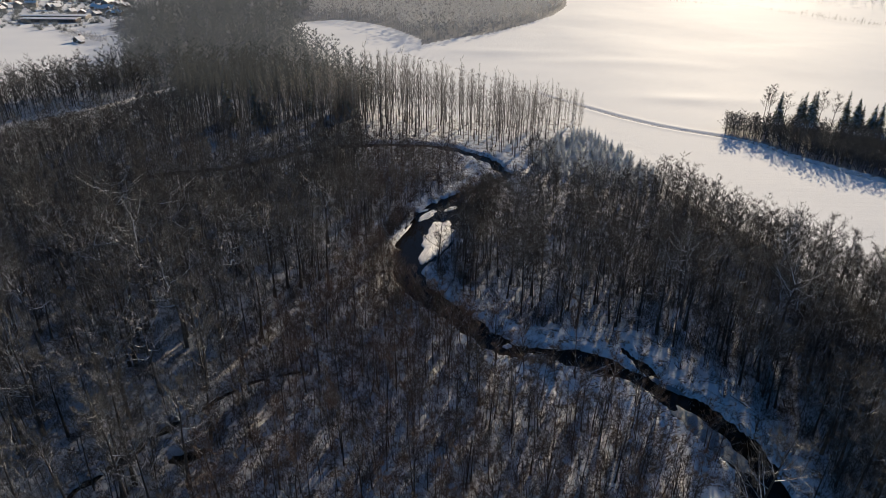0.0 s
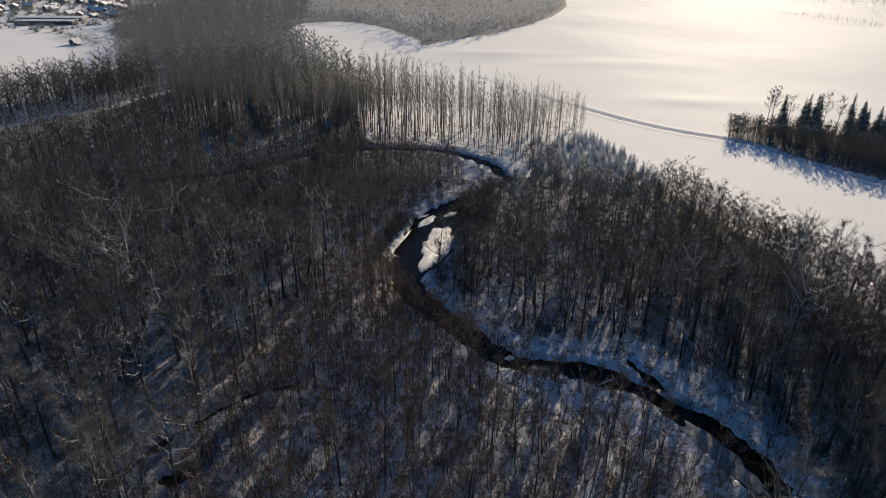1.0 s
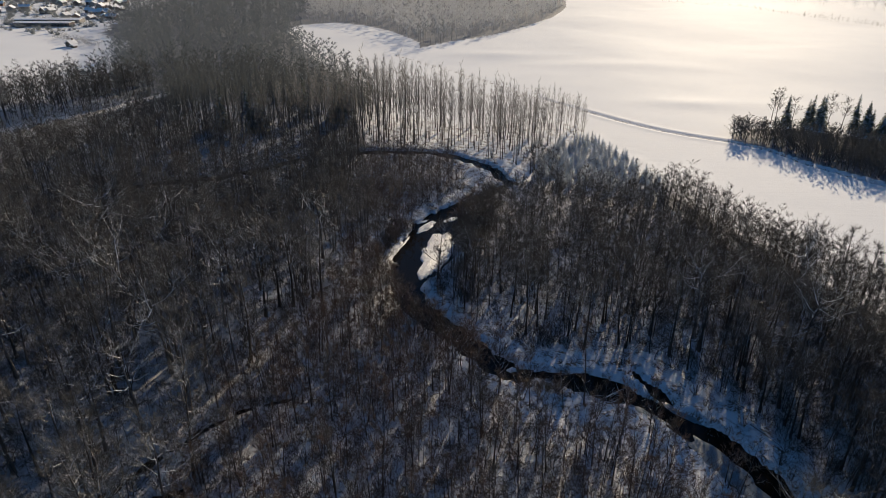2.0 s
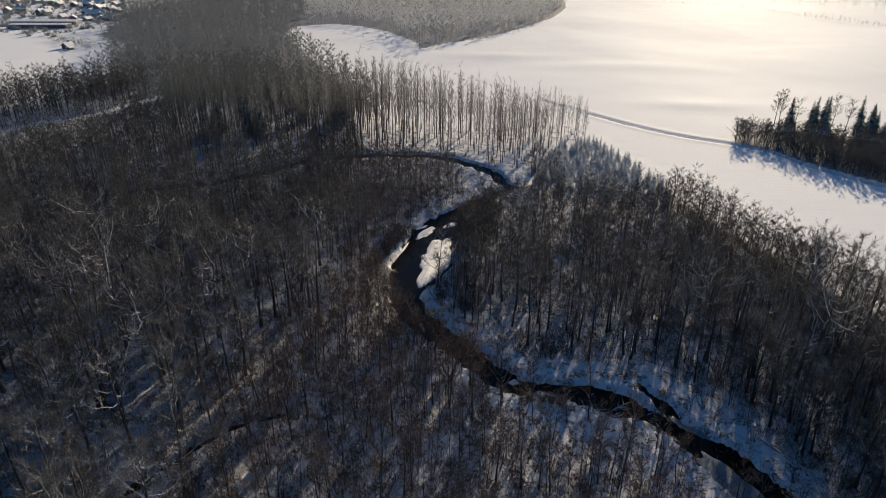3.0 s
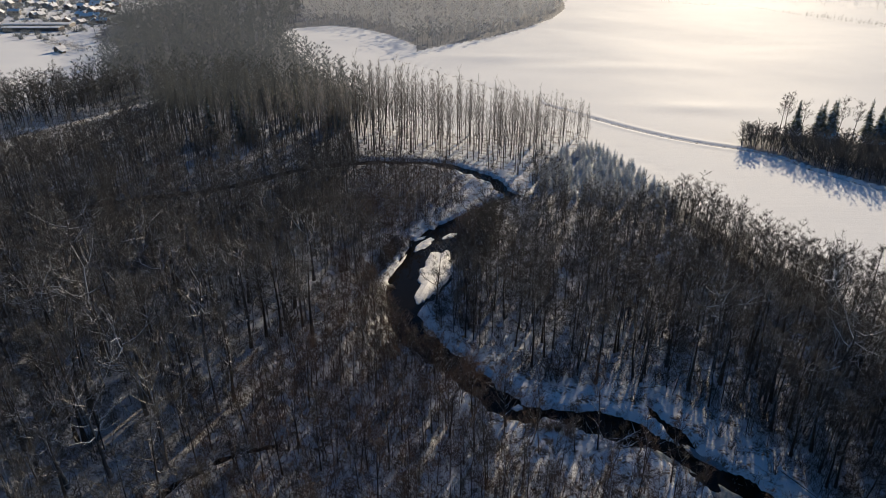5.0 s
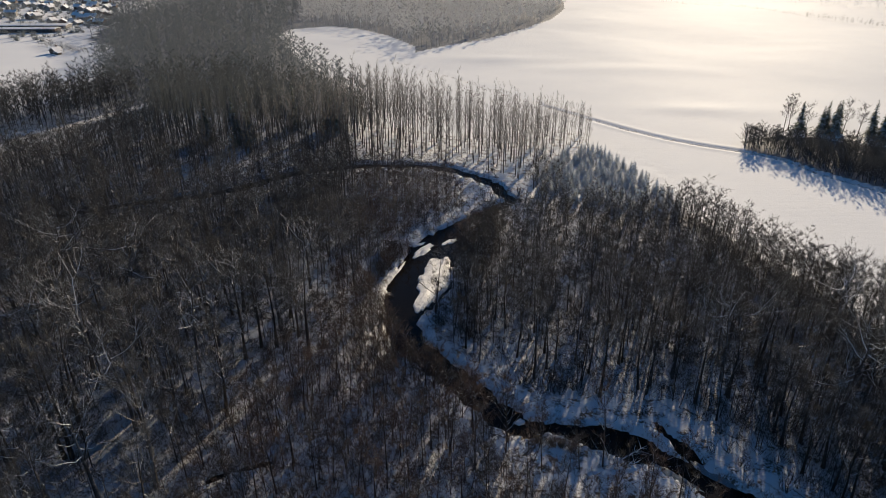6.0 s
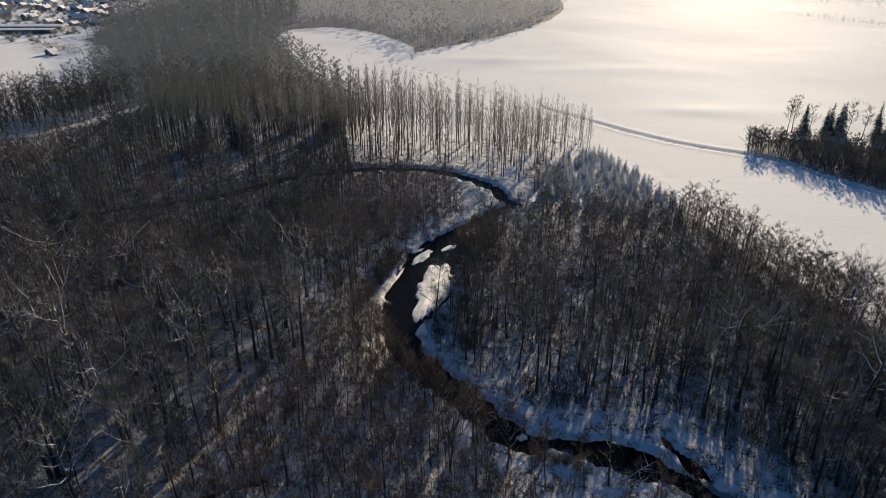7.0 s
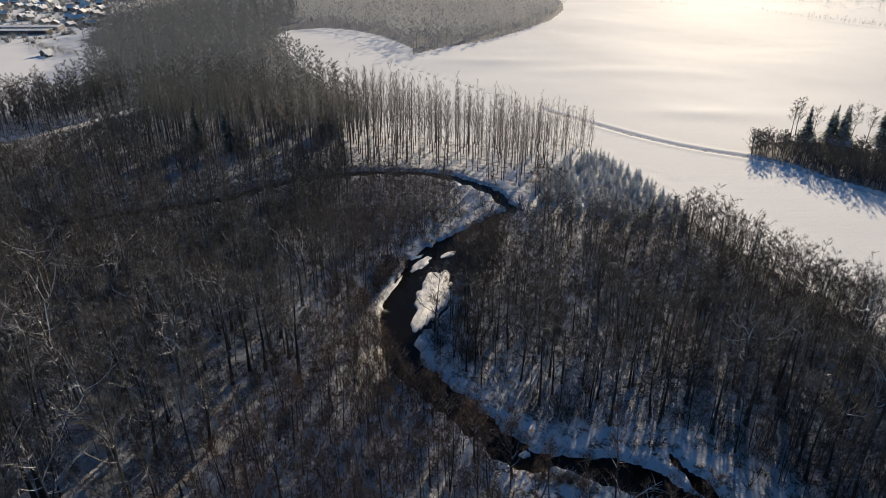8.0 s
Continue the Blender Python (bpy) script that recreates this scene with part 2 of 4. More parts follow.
def bare_tree(seed, height, radius, crown, reach, limbs, twigs, rise=1.3, twig_len=1.5, twig_wide=0.024,
              sides=(6, 3, 3), subs=3, lean=0.25, bend=0.018, stray=0.75, crook=0.10, joints=4, stout=0.5):
    """A leafless tree: ((trunk with its limbs), (twigs)). crown: where it begins, as a share of the height;
    reach: how far the lowest limbs stand out; rise: how steeply they climb."""
    rng = np.random.default_rng(seed)
    top = np.array([rng.normal() * lean * height * 0.12, rng.normal() * lean * height * 0.12, height * 0.93])
    trunk = bent(rng, np.array([0, 0, -0.3]), top, height * bend, 7)
    rad = radius * (1 - np.linspace(0, 1, 7) ** 0.9 * 0.95)
    rad[0] *= 1.35
    wood, tips, grow = [], [], []
    for i in range(limbs):
        s = crown + (0.97 - crown) * (i + rng.random()) / limbs
        base = along(trunk, s)
        a = i * 2.4 + rng.normal() * 0.6
        out = reach * (1.1 - 0.8 * (s - crown) / (1 - crown)) * rng.uniform(0.5, 1.25)
        up = min(out * rise * rng.uniform(0.7, 1.35), height * 1.03 - base[2])
        end = base + np.array([math.cos(a) * out, math.sin(a) * out, max(up, 0.15)])
        line = bent(rng, base, end, out * crook, joints)
        line[1:-1, 2] -= up * 0.16
        r0 = max(0.018, radius * (1 - s) * stout + 0.016)
        wood.append(tube(line, r0 * np.linspace(1, 0.15, joints), sides[1]))
        for q in (0.35, 0.6, 0.8, 0.95):
            tips.append(along(line, q))
            grow.append(line[-1] - line[1])
        for j in range(subs):
            b0 = along(line, rng.uniform(0.25, 0.9))
            way = (end - base) / (np.linalg.norm(end - base) + 1e-6) + rng.normal(size=3) * 0.5 + np.array([0, 0, 0.3])
            ln = out * rng.uniform(0.3, 0.65)
            arm = bent(rng, b0, b0 + way * ln, ln * (crook + 0.06), 3)
            wood.append(tube(arm, r0 * 0.4 * np.array([1, 0.6, 0.15]), sides[2]))
            for q in (0.3, 0.55, 0.8, 1.0):
                tips.append(along(arm, q))
                grow.append(way)
    fine = sprays(rng, np.array(tips), np.array(grow), twigs, twig_len, twig_wide, stray)
    return joined([tube(trunk, rad, sides[0])] + wood), fine


def simple_tree(seed, height, radius, crown, reach, limbs, twigs, rise, twig_len, twig_wide, limb_wide=0.07, stray=0.5):
    """The same for the depth of the wood, with fewer faces, in one piece."""
    rng = np.random.default_rng(seed)
    top = np.array([rng.normal() * 0.5, rng.normal() * 0.5, height * 0.95])
    trunk = tube(bent(rng, np.array([0, 0, -0.3]), top, height * 0.015, 3), radius * np.array([1.1, 0.65, 0.1]), 3)
    s = crown + (0.97 - crown) * (np.arange(limbs) + rng.random(limbs)) / limbs
    a = np.arange(limbs) * 2.4 + rng.normal(size=limbs) * 0.5
    out = reach * (1.1 - 0.8 * (s - crown) / (1 - crown)) * rng.uniform(0.5, 1.25, limbs)
    base = np.stack([top[0] * s, top[1] * s, height * s * 0.95], 1)
    up = np.minimum(out * rise * rng.uniform(0.7, 1.35, limbs), height * 1.03 - base[:, 2])
    way = np.stack([np.cos(a) * out, np.sin(a) * out, np.maximum(up, 0.15)], 1)
    arms = slivers(base, way, np.full(limbs, limb_wide), rng)
    tips = np.concatenate([base + way * q for q in (0.35, 0.55, 0.75, 0.95)])
    return joined([trunk, arms, sprays(rng, tips, np.concatenate([way] * 4), twigs, twig_len, twig_wide, stray, 0.35 - 0.3 * stray)])


def scattered(name, variants, places, material, label, category, rng, size=(0.8, 1.2), grown=None):
    """Many copies of a few (verts, triangles), turned and sized by chance, as one mesh."""
    out = []
    for x, y, z in places:
        v, f = variants[rng.integers(len(variants))]
        a, k = rng.uniform(0, 6.283), rng.uniform(*size) * (grown(x, y) if grown else 1.0)
        c, s = math.cos(a) * k, math.sin(a) * k
        out.append((np.stack([v[:, 0] * c - v[:, 1] * s + x, v[:, 0] * s + v[:, 1] * c + y, v[:, 2] * k + z], 1), f))
    v, f = joined(out)
    return tagged(new(name, mesh_of(name, v, f, material)), label, category, kind="stuff")


# ---------------------------------------------------------------- the plan
# the stream's middle line and width, from near to far
STREAM = [(34, 20, 6), (39.2, 55.6, 5.4), (39.3, 60.6, 5.7), (38.9, 63, 6.0), (37.9, 65.7, 6.4), (36.3, 68.4, 6.6), (34.4, 72.2, 5.0), (31.3, 75.9, 4.4),
          (28, 78.4, 3.6), (25.2, 80.6, 5.0), (22.2, 82.4, 5.0), (19.4, 83.1, 4.3), (16.8, 83.8, 3.0), (14.3, 84.5, 2.4), (11.2, 84.6, 3.7), (8.3, 86.8, 4.4),
          (5.2, 91, 4.4), (-3.2, 101.5, 5), (-6.2, 107, 5), (-7.0, 112, 5.6), (-5.6, 117, 9.0), (-4.2, 122, 11.4), (-3.0, 128.6, 10.8), (-2.0, 135, 10.2),
          (1.1, 141.4, 10.6), (5, 149, 6.4), (9.2, 155.4, 4.0), (13.0, 160.4, 3.4), (16.0, 162.8, 3.0), (17.1, 165.5, 3.0), (15.7, 169.2, 3.4), (14.0, 174.6, 3.4),
          (11.6, 178.6, 3.6), (7.8, 182.3, 3.6), (4, 185.7, 4.2), (0, 188.2, 4.4), (-3, 189.3, 4), (-12, 190.1, 3.4), (-21, 189.8, 4.2), (-31, 187, 4), (-41, 182.2, 4), (-50, 173.5, 4.4),
          (-60, 167, 4), (-72, 162.7, 4.0), (-84, 157, 2.4), (-100, 148, 0.5), (-130, 138, 0.1)]
DITCH = [(-27, 352), (0, 318), (28, 272), (54, 236.5), (63, 225), (72, 215.5), (82.5, 207.5), (90, 203), (99, 194.5), (103, 184), (109.5, 174), (119, 163), (150, 138), (200, 112)]
ROADWAY = [(-146, 150), (-141, 198), (-139, 214), (-134, 220), (-127, 225.5), (-121, 233), (-115, 247), (-108, 262)]
WOOD = [(150, 10), (92, 70), (82, 90), (73, 106), (69, 124), (63, 138), (58, 155), (50, 182), (44, 206), (48, 222), (30, 224), (6, 217), (-18, 230), (-34, 268),
        (-49, 300), (-65, 336), (-81, 376), (-99, 432), (-99, 458), (-76, 474), (-53, 459), (-31, 428), (-15, 392), (-14, 374), (3, 396), (24, 416), (54, 462),
        (80, 510), (103, 589), (112, 650), (130, 900), (-330, 900), (-262, 585), (-225, 480), (-216, 440), (-206, 408), (-180, 386), (-166, 345), (-150, 300), (-143, 262),
        (-156, 246), (-161, 205), (-170, 150), (-190, 10)]
EDGE = [(104, 60), (92, 72), (82, 91), (73, 107), (69, 125), (64, 138), (59, 151)]      # where the near wood meets the field
YOUNG = [(22, 172), (30, 163), (42, 156), (54, 154), (58, 160), (54, 176), (52, 188), (45, 206), (34, 196)]      # young spruces
ISLAND_WOOD = [(91, 204.5), (100, 196), (104, 186), (110.5, 176), (120, 165), (151, 141), (201, 115), (215, 140), (165, 184), (134, 211), (118, 219), (104, 218), (94, 213)]


def curve_points(rows, step):
    """A smooth line through the rows (Catmull-Rom)."""
    r = np.array(rows, float)
    e = np.concatenate([2 * r[:1] - r[1:2], r, 2 * r[-1:] - r[-2:-1]])
    out = []
    for i in range(1, len(e) - 2):
        n = max(2, int(np.linalg.norm(e[i + 1, :2] - e[i, :2]) / step))
        s = np.linspace(0, 1, n, endpoint=False)[:, None]
        a, b, c, d = e[i - 1], e[i], e[i + 1], e[i + 2]
        out.append(0.5 * (2 * b + (c - a) * s + (2 * a - 5 * b + 4 * c - d) * s ** 2 + (3 * b - a - 3 * c + d) * s ** 3))
    return np.concatenate(out + [r[-1:]])


INLET = [(32.4, 77.6, 1.6), (31.3, 80.0, 2.2), (30.2, 82.2, 1.3), (29.4, 84.2, 0.7), (28.9, 86.6, 0.3)]      # a short arm behind a spit
BROOK = [(-50, 42, 0.5), (-42.3, 56, 0.6), (-36.2, 65.5, 0.4), (-31.5, 71.5, 0.35), (-26.5, 76.2, 0.3), (-21, 78.2, 0.1)]      # a narrow brook in the near wood
POOL = [(-36, 62, 0.1), (-33.5, 60, 0.5), (-31, 60.8, 1.3), (-29.5, 62.0, 0.3)]
STREAM_LINE = curve_points(STREAM, 2.0)
BROOK_LINE, POOL_LINE = curve_points(BROOK, 1.5), curve_points(POOL, 1.0)
INLET_LINE = curve_points(INLET, 1.0)
DITCH_LINE = curve_points(DITCH, 6.0)


def line_gap(x, y, line):
    """Distance from each (x, y) to a line; where the line has a third column, minus half that width."""
    best = np.full(x.shape, 1e9)
    for a, b in zip(line[:-1], line[1:]):
        d = b[:2] - a[:2]
        s = np.clip(((x - a[0]) * d[0] + (y - a[1]) * d[1]) / (d @ d + 1e-9), 0, 1)
        gap = np.hypot(x - a[0] - d[0] * s, y - a[1] - d[1] * s)
        if len(a) > 2:
            gap = gap - (a[2] + (b[2] - a[2]) * s) / 2
        best = np.minimum(best, gap)
    return best


def inside(x, y, poly):
    hit = np.zeros(np.shape(x), bool)
    for (x0, y0), (x1, y1) in zip(poly, poly[1:] + poly[:1]):
        if y0 != y1:
            hit ^= ((y0 > y) != (y1 > y)) & (x < (x1 - x0) * (y - y0) / (y1 - y0) + x0)
    return hit


def wave(x, y, size, seed):
    """Smooth uneven relief of about that size, -1 to 1."""
    g = np.random.default_rng(seed)
    out = 0
    for k in range(6):
        a, ph, s = g.uniform(0, 6.283), g.uniform(0, 6.283), size * g.uniform(0.6, 1.6)
        out = out + np.sin((x * math.cos(a) + y * math.sin(a)) * 6.283 / s + ph + 1.3 * np.sin((x * math.sin(a) - y * math.cos(a)) * 6.283 / (s * 1.7) + k))
    return out / 4


def land(x, y):
    """The height of the ground."""
    x, y = np.asarray(x, float), np.asarray(y, float)
    small = np.minimum(line_gap(x, y, BROOK_LINE), line_gap(x, y, POOL_LINE))
    gap = np.minimum(np.minimum(line_gap(x, y, STREAM_LINE), line_gap(x, y, INLET_LINE)), small - 0.3) + 0.45 * wave(x, y, 4.0, 3) + 0.3 * wave(x, y, 1.7, 4)
    calm = np.clip(1 - (line_gap(x, y, STREAM_LINE) - 30) / 25, 0.04, 1)      # the tilled fields are smooth
    z = (0.16 * wave(x, y, 9.0, 1) + 0.07 * wave(x, y, 2.6, 2)) * calm
    z = z + 0.25 * np.exp(-((gap - 3) / 2.5) ** 2)
    bank = np.clip((gap + 0.35) / 0.7, 0, 1)
    bank = bank * bank * (3 - 2 * bank)
    z = z * bank - 1.25 * (1 - bank)
    ditch = line_gap(x, y, DITCH_LINE)
    z = z - 0.4 * np.exp(-(ditch / 1.1) ** 2) + 0.2 * np.exp(-((ditch - 2.4) / 1.1) ** 2)
    open_field = np.clip((line_gap(x, y, STREAM_LINE) - 45) / 80, 0, 1)
    for cx, cy, wx, wy, h in ((97, 253, 20, 8, 0.7), (82, 327, 36, 11, 0.8), (28, 356, 30, 9, 0.7)):      # low swells of the big field
        z = z + h * np.exp(-((x - cx) / wx) ** 2 - ((y - cy) / wy) ** 2)
    return z + open_field * (0.75 * wave(x, y, 150.0, 5) + 0.10 * wave(x, y, 30.0, 6))


# ---------------------------------------------------------------- ground and stream
def steps(*runs):
    """Grid lines from (start, end, spacing) runs."""
    out = [np.arange(a, b, s) for a, b, s in runs]
    return np.concatenate(out + [[runs[-1][1]]])


gx = np.concatenate([-np.geomspace(4000, 230, 14), steps((-220, -80, 4), (-80, -48, 1.3), (-48, -16, 0.8), (-16, 45, 0.55), (45, 110, 1.0), (110, 120, 2), (120, 220, 4)), np.geomspace(240, 4000, 14)])
gy = np.concatenate([-np.geomspace(2000, 30, 8), steps((-10, 46, 2.5), (46, 196, 0.62), (196, 240, 1.0), (240, 260, 2), (260, 700, 5)), np.geomspace(730, 4500, 14)])
GX, GY = np.meshgrid(gx, gy)
GZ = land(GX, GY)
nx, ny = len(gx), len(gy)
idx = np.arange(nx * ny).reshape(ny, nx)
quads = np.stack([idx[:-1, :-1], idx[:-1, 1:], idx[1:, 1:], idx[1:, :-1]], -1).reshape(-1, 4)
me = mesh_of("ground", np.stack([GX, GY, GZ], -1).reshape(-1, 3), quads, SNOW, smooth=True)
# 1 in the wood, up to 2 where the snow is greyed for shade: the old wood, the copse, the edge and the left of the near
# wood
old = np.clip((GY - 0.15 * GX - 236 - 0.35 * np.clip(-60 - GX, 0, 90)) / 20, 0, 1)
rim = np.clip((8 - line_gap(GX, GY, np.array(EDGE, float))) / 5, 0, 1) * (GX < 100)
# shade painted into the ground at the near wood's left
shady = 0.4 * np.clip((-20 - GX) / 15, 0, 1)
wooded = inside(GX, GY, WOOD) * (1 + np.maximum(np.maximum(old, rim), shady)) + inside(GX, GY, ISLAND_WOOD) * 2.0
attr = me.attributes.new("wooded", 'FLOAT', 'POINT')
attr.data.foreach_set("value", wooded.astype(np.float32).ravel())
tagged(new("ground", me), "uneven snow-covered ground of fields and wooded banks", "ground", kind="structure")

# the water: strips that run under both banks
def water_strip(line, z, label):
    way = np.gradient(line[:, :2], axis=0)
    way /= np.linalg.norm(way, axis=1)[:, None]
    out = np.stack([-way[:, 1], way[:, 0]], 1) * (line[:, 2:] / 2 + 1.2)
    n = len(line)
    verts = [(*p, z) for p in line[:, :2] + out] + [(*p, z) for p in line[:, :2] - out]
    me = mesh_of("water", verts, [(i, n + i, n + i + 1, i + 1) for i in range(n - 1)], WATER)
    return tagged(new("water", me), label, "stream", kind="structure")


water_strip(STREAM_LINE, -0.55, "dark open water of a winding woodland stream")
water_strip(BROOK_LINE, -0.55, "dark water of a narrow brook in the wood")
water_strip(POOL_LINE, -0.56, "small dark pool beside a narrow brook")
water_strip(INLET_LINE, -0.56, "dark water of a short arm behind a snowy spit")


def at(x, y, drop=0.0):
    return float(land(np.array([x]), np.array([y]))[0]) - drop


def floe(name, x, y, length, width, turn, z, thick, seed, material, label, rim=0.25, taper=0.3):
    """A slab of ice or of snow on ice: uneven outline, rounded edge, lumpy top."""
    g = np.random.default_rng(seed)
    n, rings = 56, 5
    a = np.arange(n) * 2 * np.pi / n
    out = 1 + sum(g.normal() * 0.15 / (k ** 0.7) * np.sin(k * a + g.uniform(0, 6.28)) for k in range(2, 20))
    px, py = np.cos(a) * out * length / 2, np.sin(a) * out * width / 2
    py = py * (1 + taper * np.cos(a))
    vs, fs = [], []
    for s, h in ((1.0, -0.5), (1.0, -0.08), (0.985, 0.0), (0.9, rim * 0.5), (0.6, rim), (0.3, rim)):
        bumps = thick * 0.35 * wave(px * s, py * s, 2.2, seed + 1) * (s < 0.95)
        vs += list(zip(px * s, py * s, h * thick * 2 + bumps))
    vs.append((0, 0, rim * thick * 2))
    for r in range(rings):
        fs += [(r * n + i, r * n + (i + 1) % n, (r + 1) * n + (i + 1) % n, (r + 1) * n + i) for i in range(n)]
    fs += [(rings * n + i, rings * n + (i + 1) % n, len(vs) - 1) for i in range(n)]
    ob = new(name, mesh_of(name, vs, fs, material))
    for p in ob.data.polygons:
        p.use_smooth = True
    ob.matrix_world = pose(x, y, z, 0, 0, turn)
    return tagged(ob, label, "ice floe")


floe("snowy_island", -1.5, 123.9, 21.0, 5.9, 78, -0.42, 0.35, 11, FLOE, "long snow-covered island of ice in the stream", taper=0.42)
floe("ice_floe", -3.9, 137.4, 7.2, 2.2, 62, -0.47, 0.2, 12, FLOE, "small snow-covered ice floe in dark water")
floe("ice_floe", -4.8, 140.4, 3.4, 0.9, 37, -0.5, 0.15, 13, FLOE, "narrow strip of snowy ice beside a floe")
floe("ice_floe", 6.8, 149.0, 7.4, 2.5, 60, -0.42, 0.25, 14, FLOE, "snow-covered ice shelf at the wooded bank")
floe("ice_floe", 1.6, 141.7, 4.2, 1.6, 50, -0.46, 0.2, 15, FLOE, "small snowy ice lump by the bank")
floe("ice_floe", -8.9, 127.3, 10.5, 0.55, 72, -0.5, 0.12, 17, FLOE, "thin snowy ice rim along the bank")
floe("ice_floe", 10.6, 85.8, 1.5, 1.1, 20, -0.47, 0.3, 18, FLOE, "snow-capped stone of ice in the stream")
floe("ice_plate", 36.0, 65.4, 13.6, 3.6, 117, -0.53, 0.06, 19, ICE, "flat grey plate of bare ice along the bank", rim=0.05)
floe("ice_plate", 33.6, 76.2, 6.6, 1.3, 133, -0.53, 0.06, 20, ICE, "flat grey plate of bare ice beside snow", rim=0.05)
floe("ice_plate", 28.6, 76.0, 6.0, 1.5, 140, -0.53, 0.06, 21, ICE, "flat grey plate of thin bare ice", rim=0.05)

# the roadway past the far edge of the wood
rl = curve_points(ROADWAY, 4.0)
rd = np.gradient(rl, axis=0)
rd /= np.linalg.norm(rd, axis=1)[:, None]
side = np.stack([-rd[:, 1], rd[:, 0]], 1)
rows = [rl + side * s for s in (-2.6, -2.2, 2.2, 2.6)]
verts = [(px, py, at(px, py) + (0.12 if 0 < k < 3 else -0.3)) for k, row in enumerate(rows) for px, py in row]
n = len(rl)
tagged(new("road", mesh_of("road", verts, [(k * n + i, (k + 1) * n + i, (k + 1) * n + i + 1, k * n + i + 1) for k in range(3) for i in range(n - 1)], TRACK)),
       "country road with packed snow past the wood", "road", kind="structure")


# ---------------------------------------------------------------- where trees stand
def spread(poly, gap, seed, keep=None):
    """Places about gap metres apart inside a polygon, by chance."""
    g = np.random.default_rng(seed)
    p = np.array(poly)
    x0, y0, x1, y1 = max(p[:, 0].min(), -480), max(p[:, 1].min(), 20), min(p[:, 0].max(), 480), min(p[:, 1].max(), 720)
    X, Y = np.meshgrid(np.arange(x0, x1, gap), np.arange(y0, y1, gap))
    X, Y = (X + g.uniform(-0.75, 0.75, X.shape) * gap).ravel(), (Y + g.uniform(-0.75, 0.75, Y.shape) * gap).ravel()
    ok = inside(X, Y, poly) & (np.abs(X - 6) < 0.69 * (0.9 * Y + 30) + 16)
    X, Y = X[ok], Y[ok]
    if keep is not None:
        ok = keep(X, Y)
        X, Y = X[ok], Y[ok]
    return X, Y


OLD = [(-40, 83.5), (-39.8, 72.5), (-44, 70.8), (-66, 116), (-58, 97), (-33, 108), (-52, 112), (41, 94), (-24, 121), (-49, 92), (-70, 104), (-36, 96), (-62, 82), (52, 84), (58, 98)]      # where old trees stand
VERGE = [(-152, 150), (-124, 166), (-104, 194), (-96, 226), (-106, 252), (-122, 232), (-144, 198)]      # low scrub before the road
STRAND = [(6, 82), (8, 76), (18, 71), (27, 66), (32, 63), (33, 70), (26, 77), (10, 82.5)]     # thinly grown snow on the near bank
SHELF = [(25, 75), (31.5, 69.5), (33.5, 62), (33.5, 50), (29.5, 50), (29.5, 60), (27, 67)]      # open snow beside the grey ice


def clear(x, y, bank=1.2):
    """Off the stream, the road and the open snow along the stream's far bank."""
    ok = (line_gap(x, y, STREAM_LINE) > bank) & (line_gap(x, y, rl) > 3.4)
    shore = [(30, 78), (40, 74), (44, 60), (46, 62), (42, 76), (33, 86), (22, 90.5), (12, 91), (4, 99), (-1, 106), (-3, 114), (-8, 112), (0, 97), (8, 86), (26, 83)]
    spur = [(-22, 186), (-5, 186), (8, 177), (11, 168), (9, 160), (4, 153), (6, 160), (4, 172), (-6, 181), (-22, 184)]
    ok &= np.minimum(line_gap(x, y, BROOK_LINE), line_gap(x, y, POOL_LINE)) > 0.4
    for px, py in OLD:
        ok &= np.hypot(x - px, y - py) > 2.6
    for px, py, r in ((-38.5, 79, 2), (-57, 161, 3.5), (-50, 167.5, 3.5), (-38.5, 174, 3.5), (-60, 171.5, 3), (-53, 179, 4), (-42.5, 186, 4.5), (-73, 167, 3), (-66, 164, 3), (29.5, 86, 3.5)):
        ok &= np.hypot(x - px, y - py) > r
    return ok & ~inside(x, y, shore) & ~inside(x, y, spur) & ~inside(x, y, VERGE) & ~inside(x, y, STRAND) & ~inside(x, y, SHELF)


def stand(x, y):
    """0 tall mixed wood, 1 thicket of thin stems, 2 poplar stand, 3 young spruces, 4 wood past the stream."""
    kind = np.zeros(x.shape, int)
    thicket = [(-28, 20), (30, 20), (35, 66), (28, 76), (10, 80), (2, 90), (-8, 104), (-14, 122), (-22, 120), (-20, 100), (-30, 80)]
    spur = [(-20, 184), (-4, 186), (10, 172), (9, 158), (-3, 146), (-11, 132), (-18, 136), (-22, 160)]
    poplar = [(-84, 196), (-48, 194), (-24, 193), (0, 192), (12, 184), (20, 178), (27, 190), (36, 199), (45, 206), (49, 222), (30, 224), (6, 217), (-18, 230), (-50, 236), (-92, 232)]
    young = YOUNG
    past = [(14, 90), (34, 86), (46, 70), (48, 20), (150, 10), (92, 70), (82, 90), (73, 106), (69, 124), (63, 138), (52, 182), (31, 160), (20, 172), (17, 160), (10, 146), (2, 120), (0, 106)]
    kind[inside(x, y, past)] = 4
    kind[inside(x, y, thicket) | inside(x, y, spur)] = 1
    kind[inside(x, y, poplar)] = 2
    kind[inside(x, y, young)] = 3
    return kind


def airy(x, y, seed, share=0.5):
    """Fewer trees in the light wood just past the stream."""
    light = ((stand(x, y) == 4) & (x < 26 + 0.1 * (y - 90)) & (y > 90) & (y < 110))
    return ~light | (np.random.default_rng(seed).random(x.shape) < share)


def bend_view(x, y):
    """How high the growth on the bank before the bend stands, as a share: it drops towards the water."""
    return max(0.2, 0.033 * (162 - y)) if 6 < x < 22 and y > 134 else 1.0


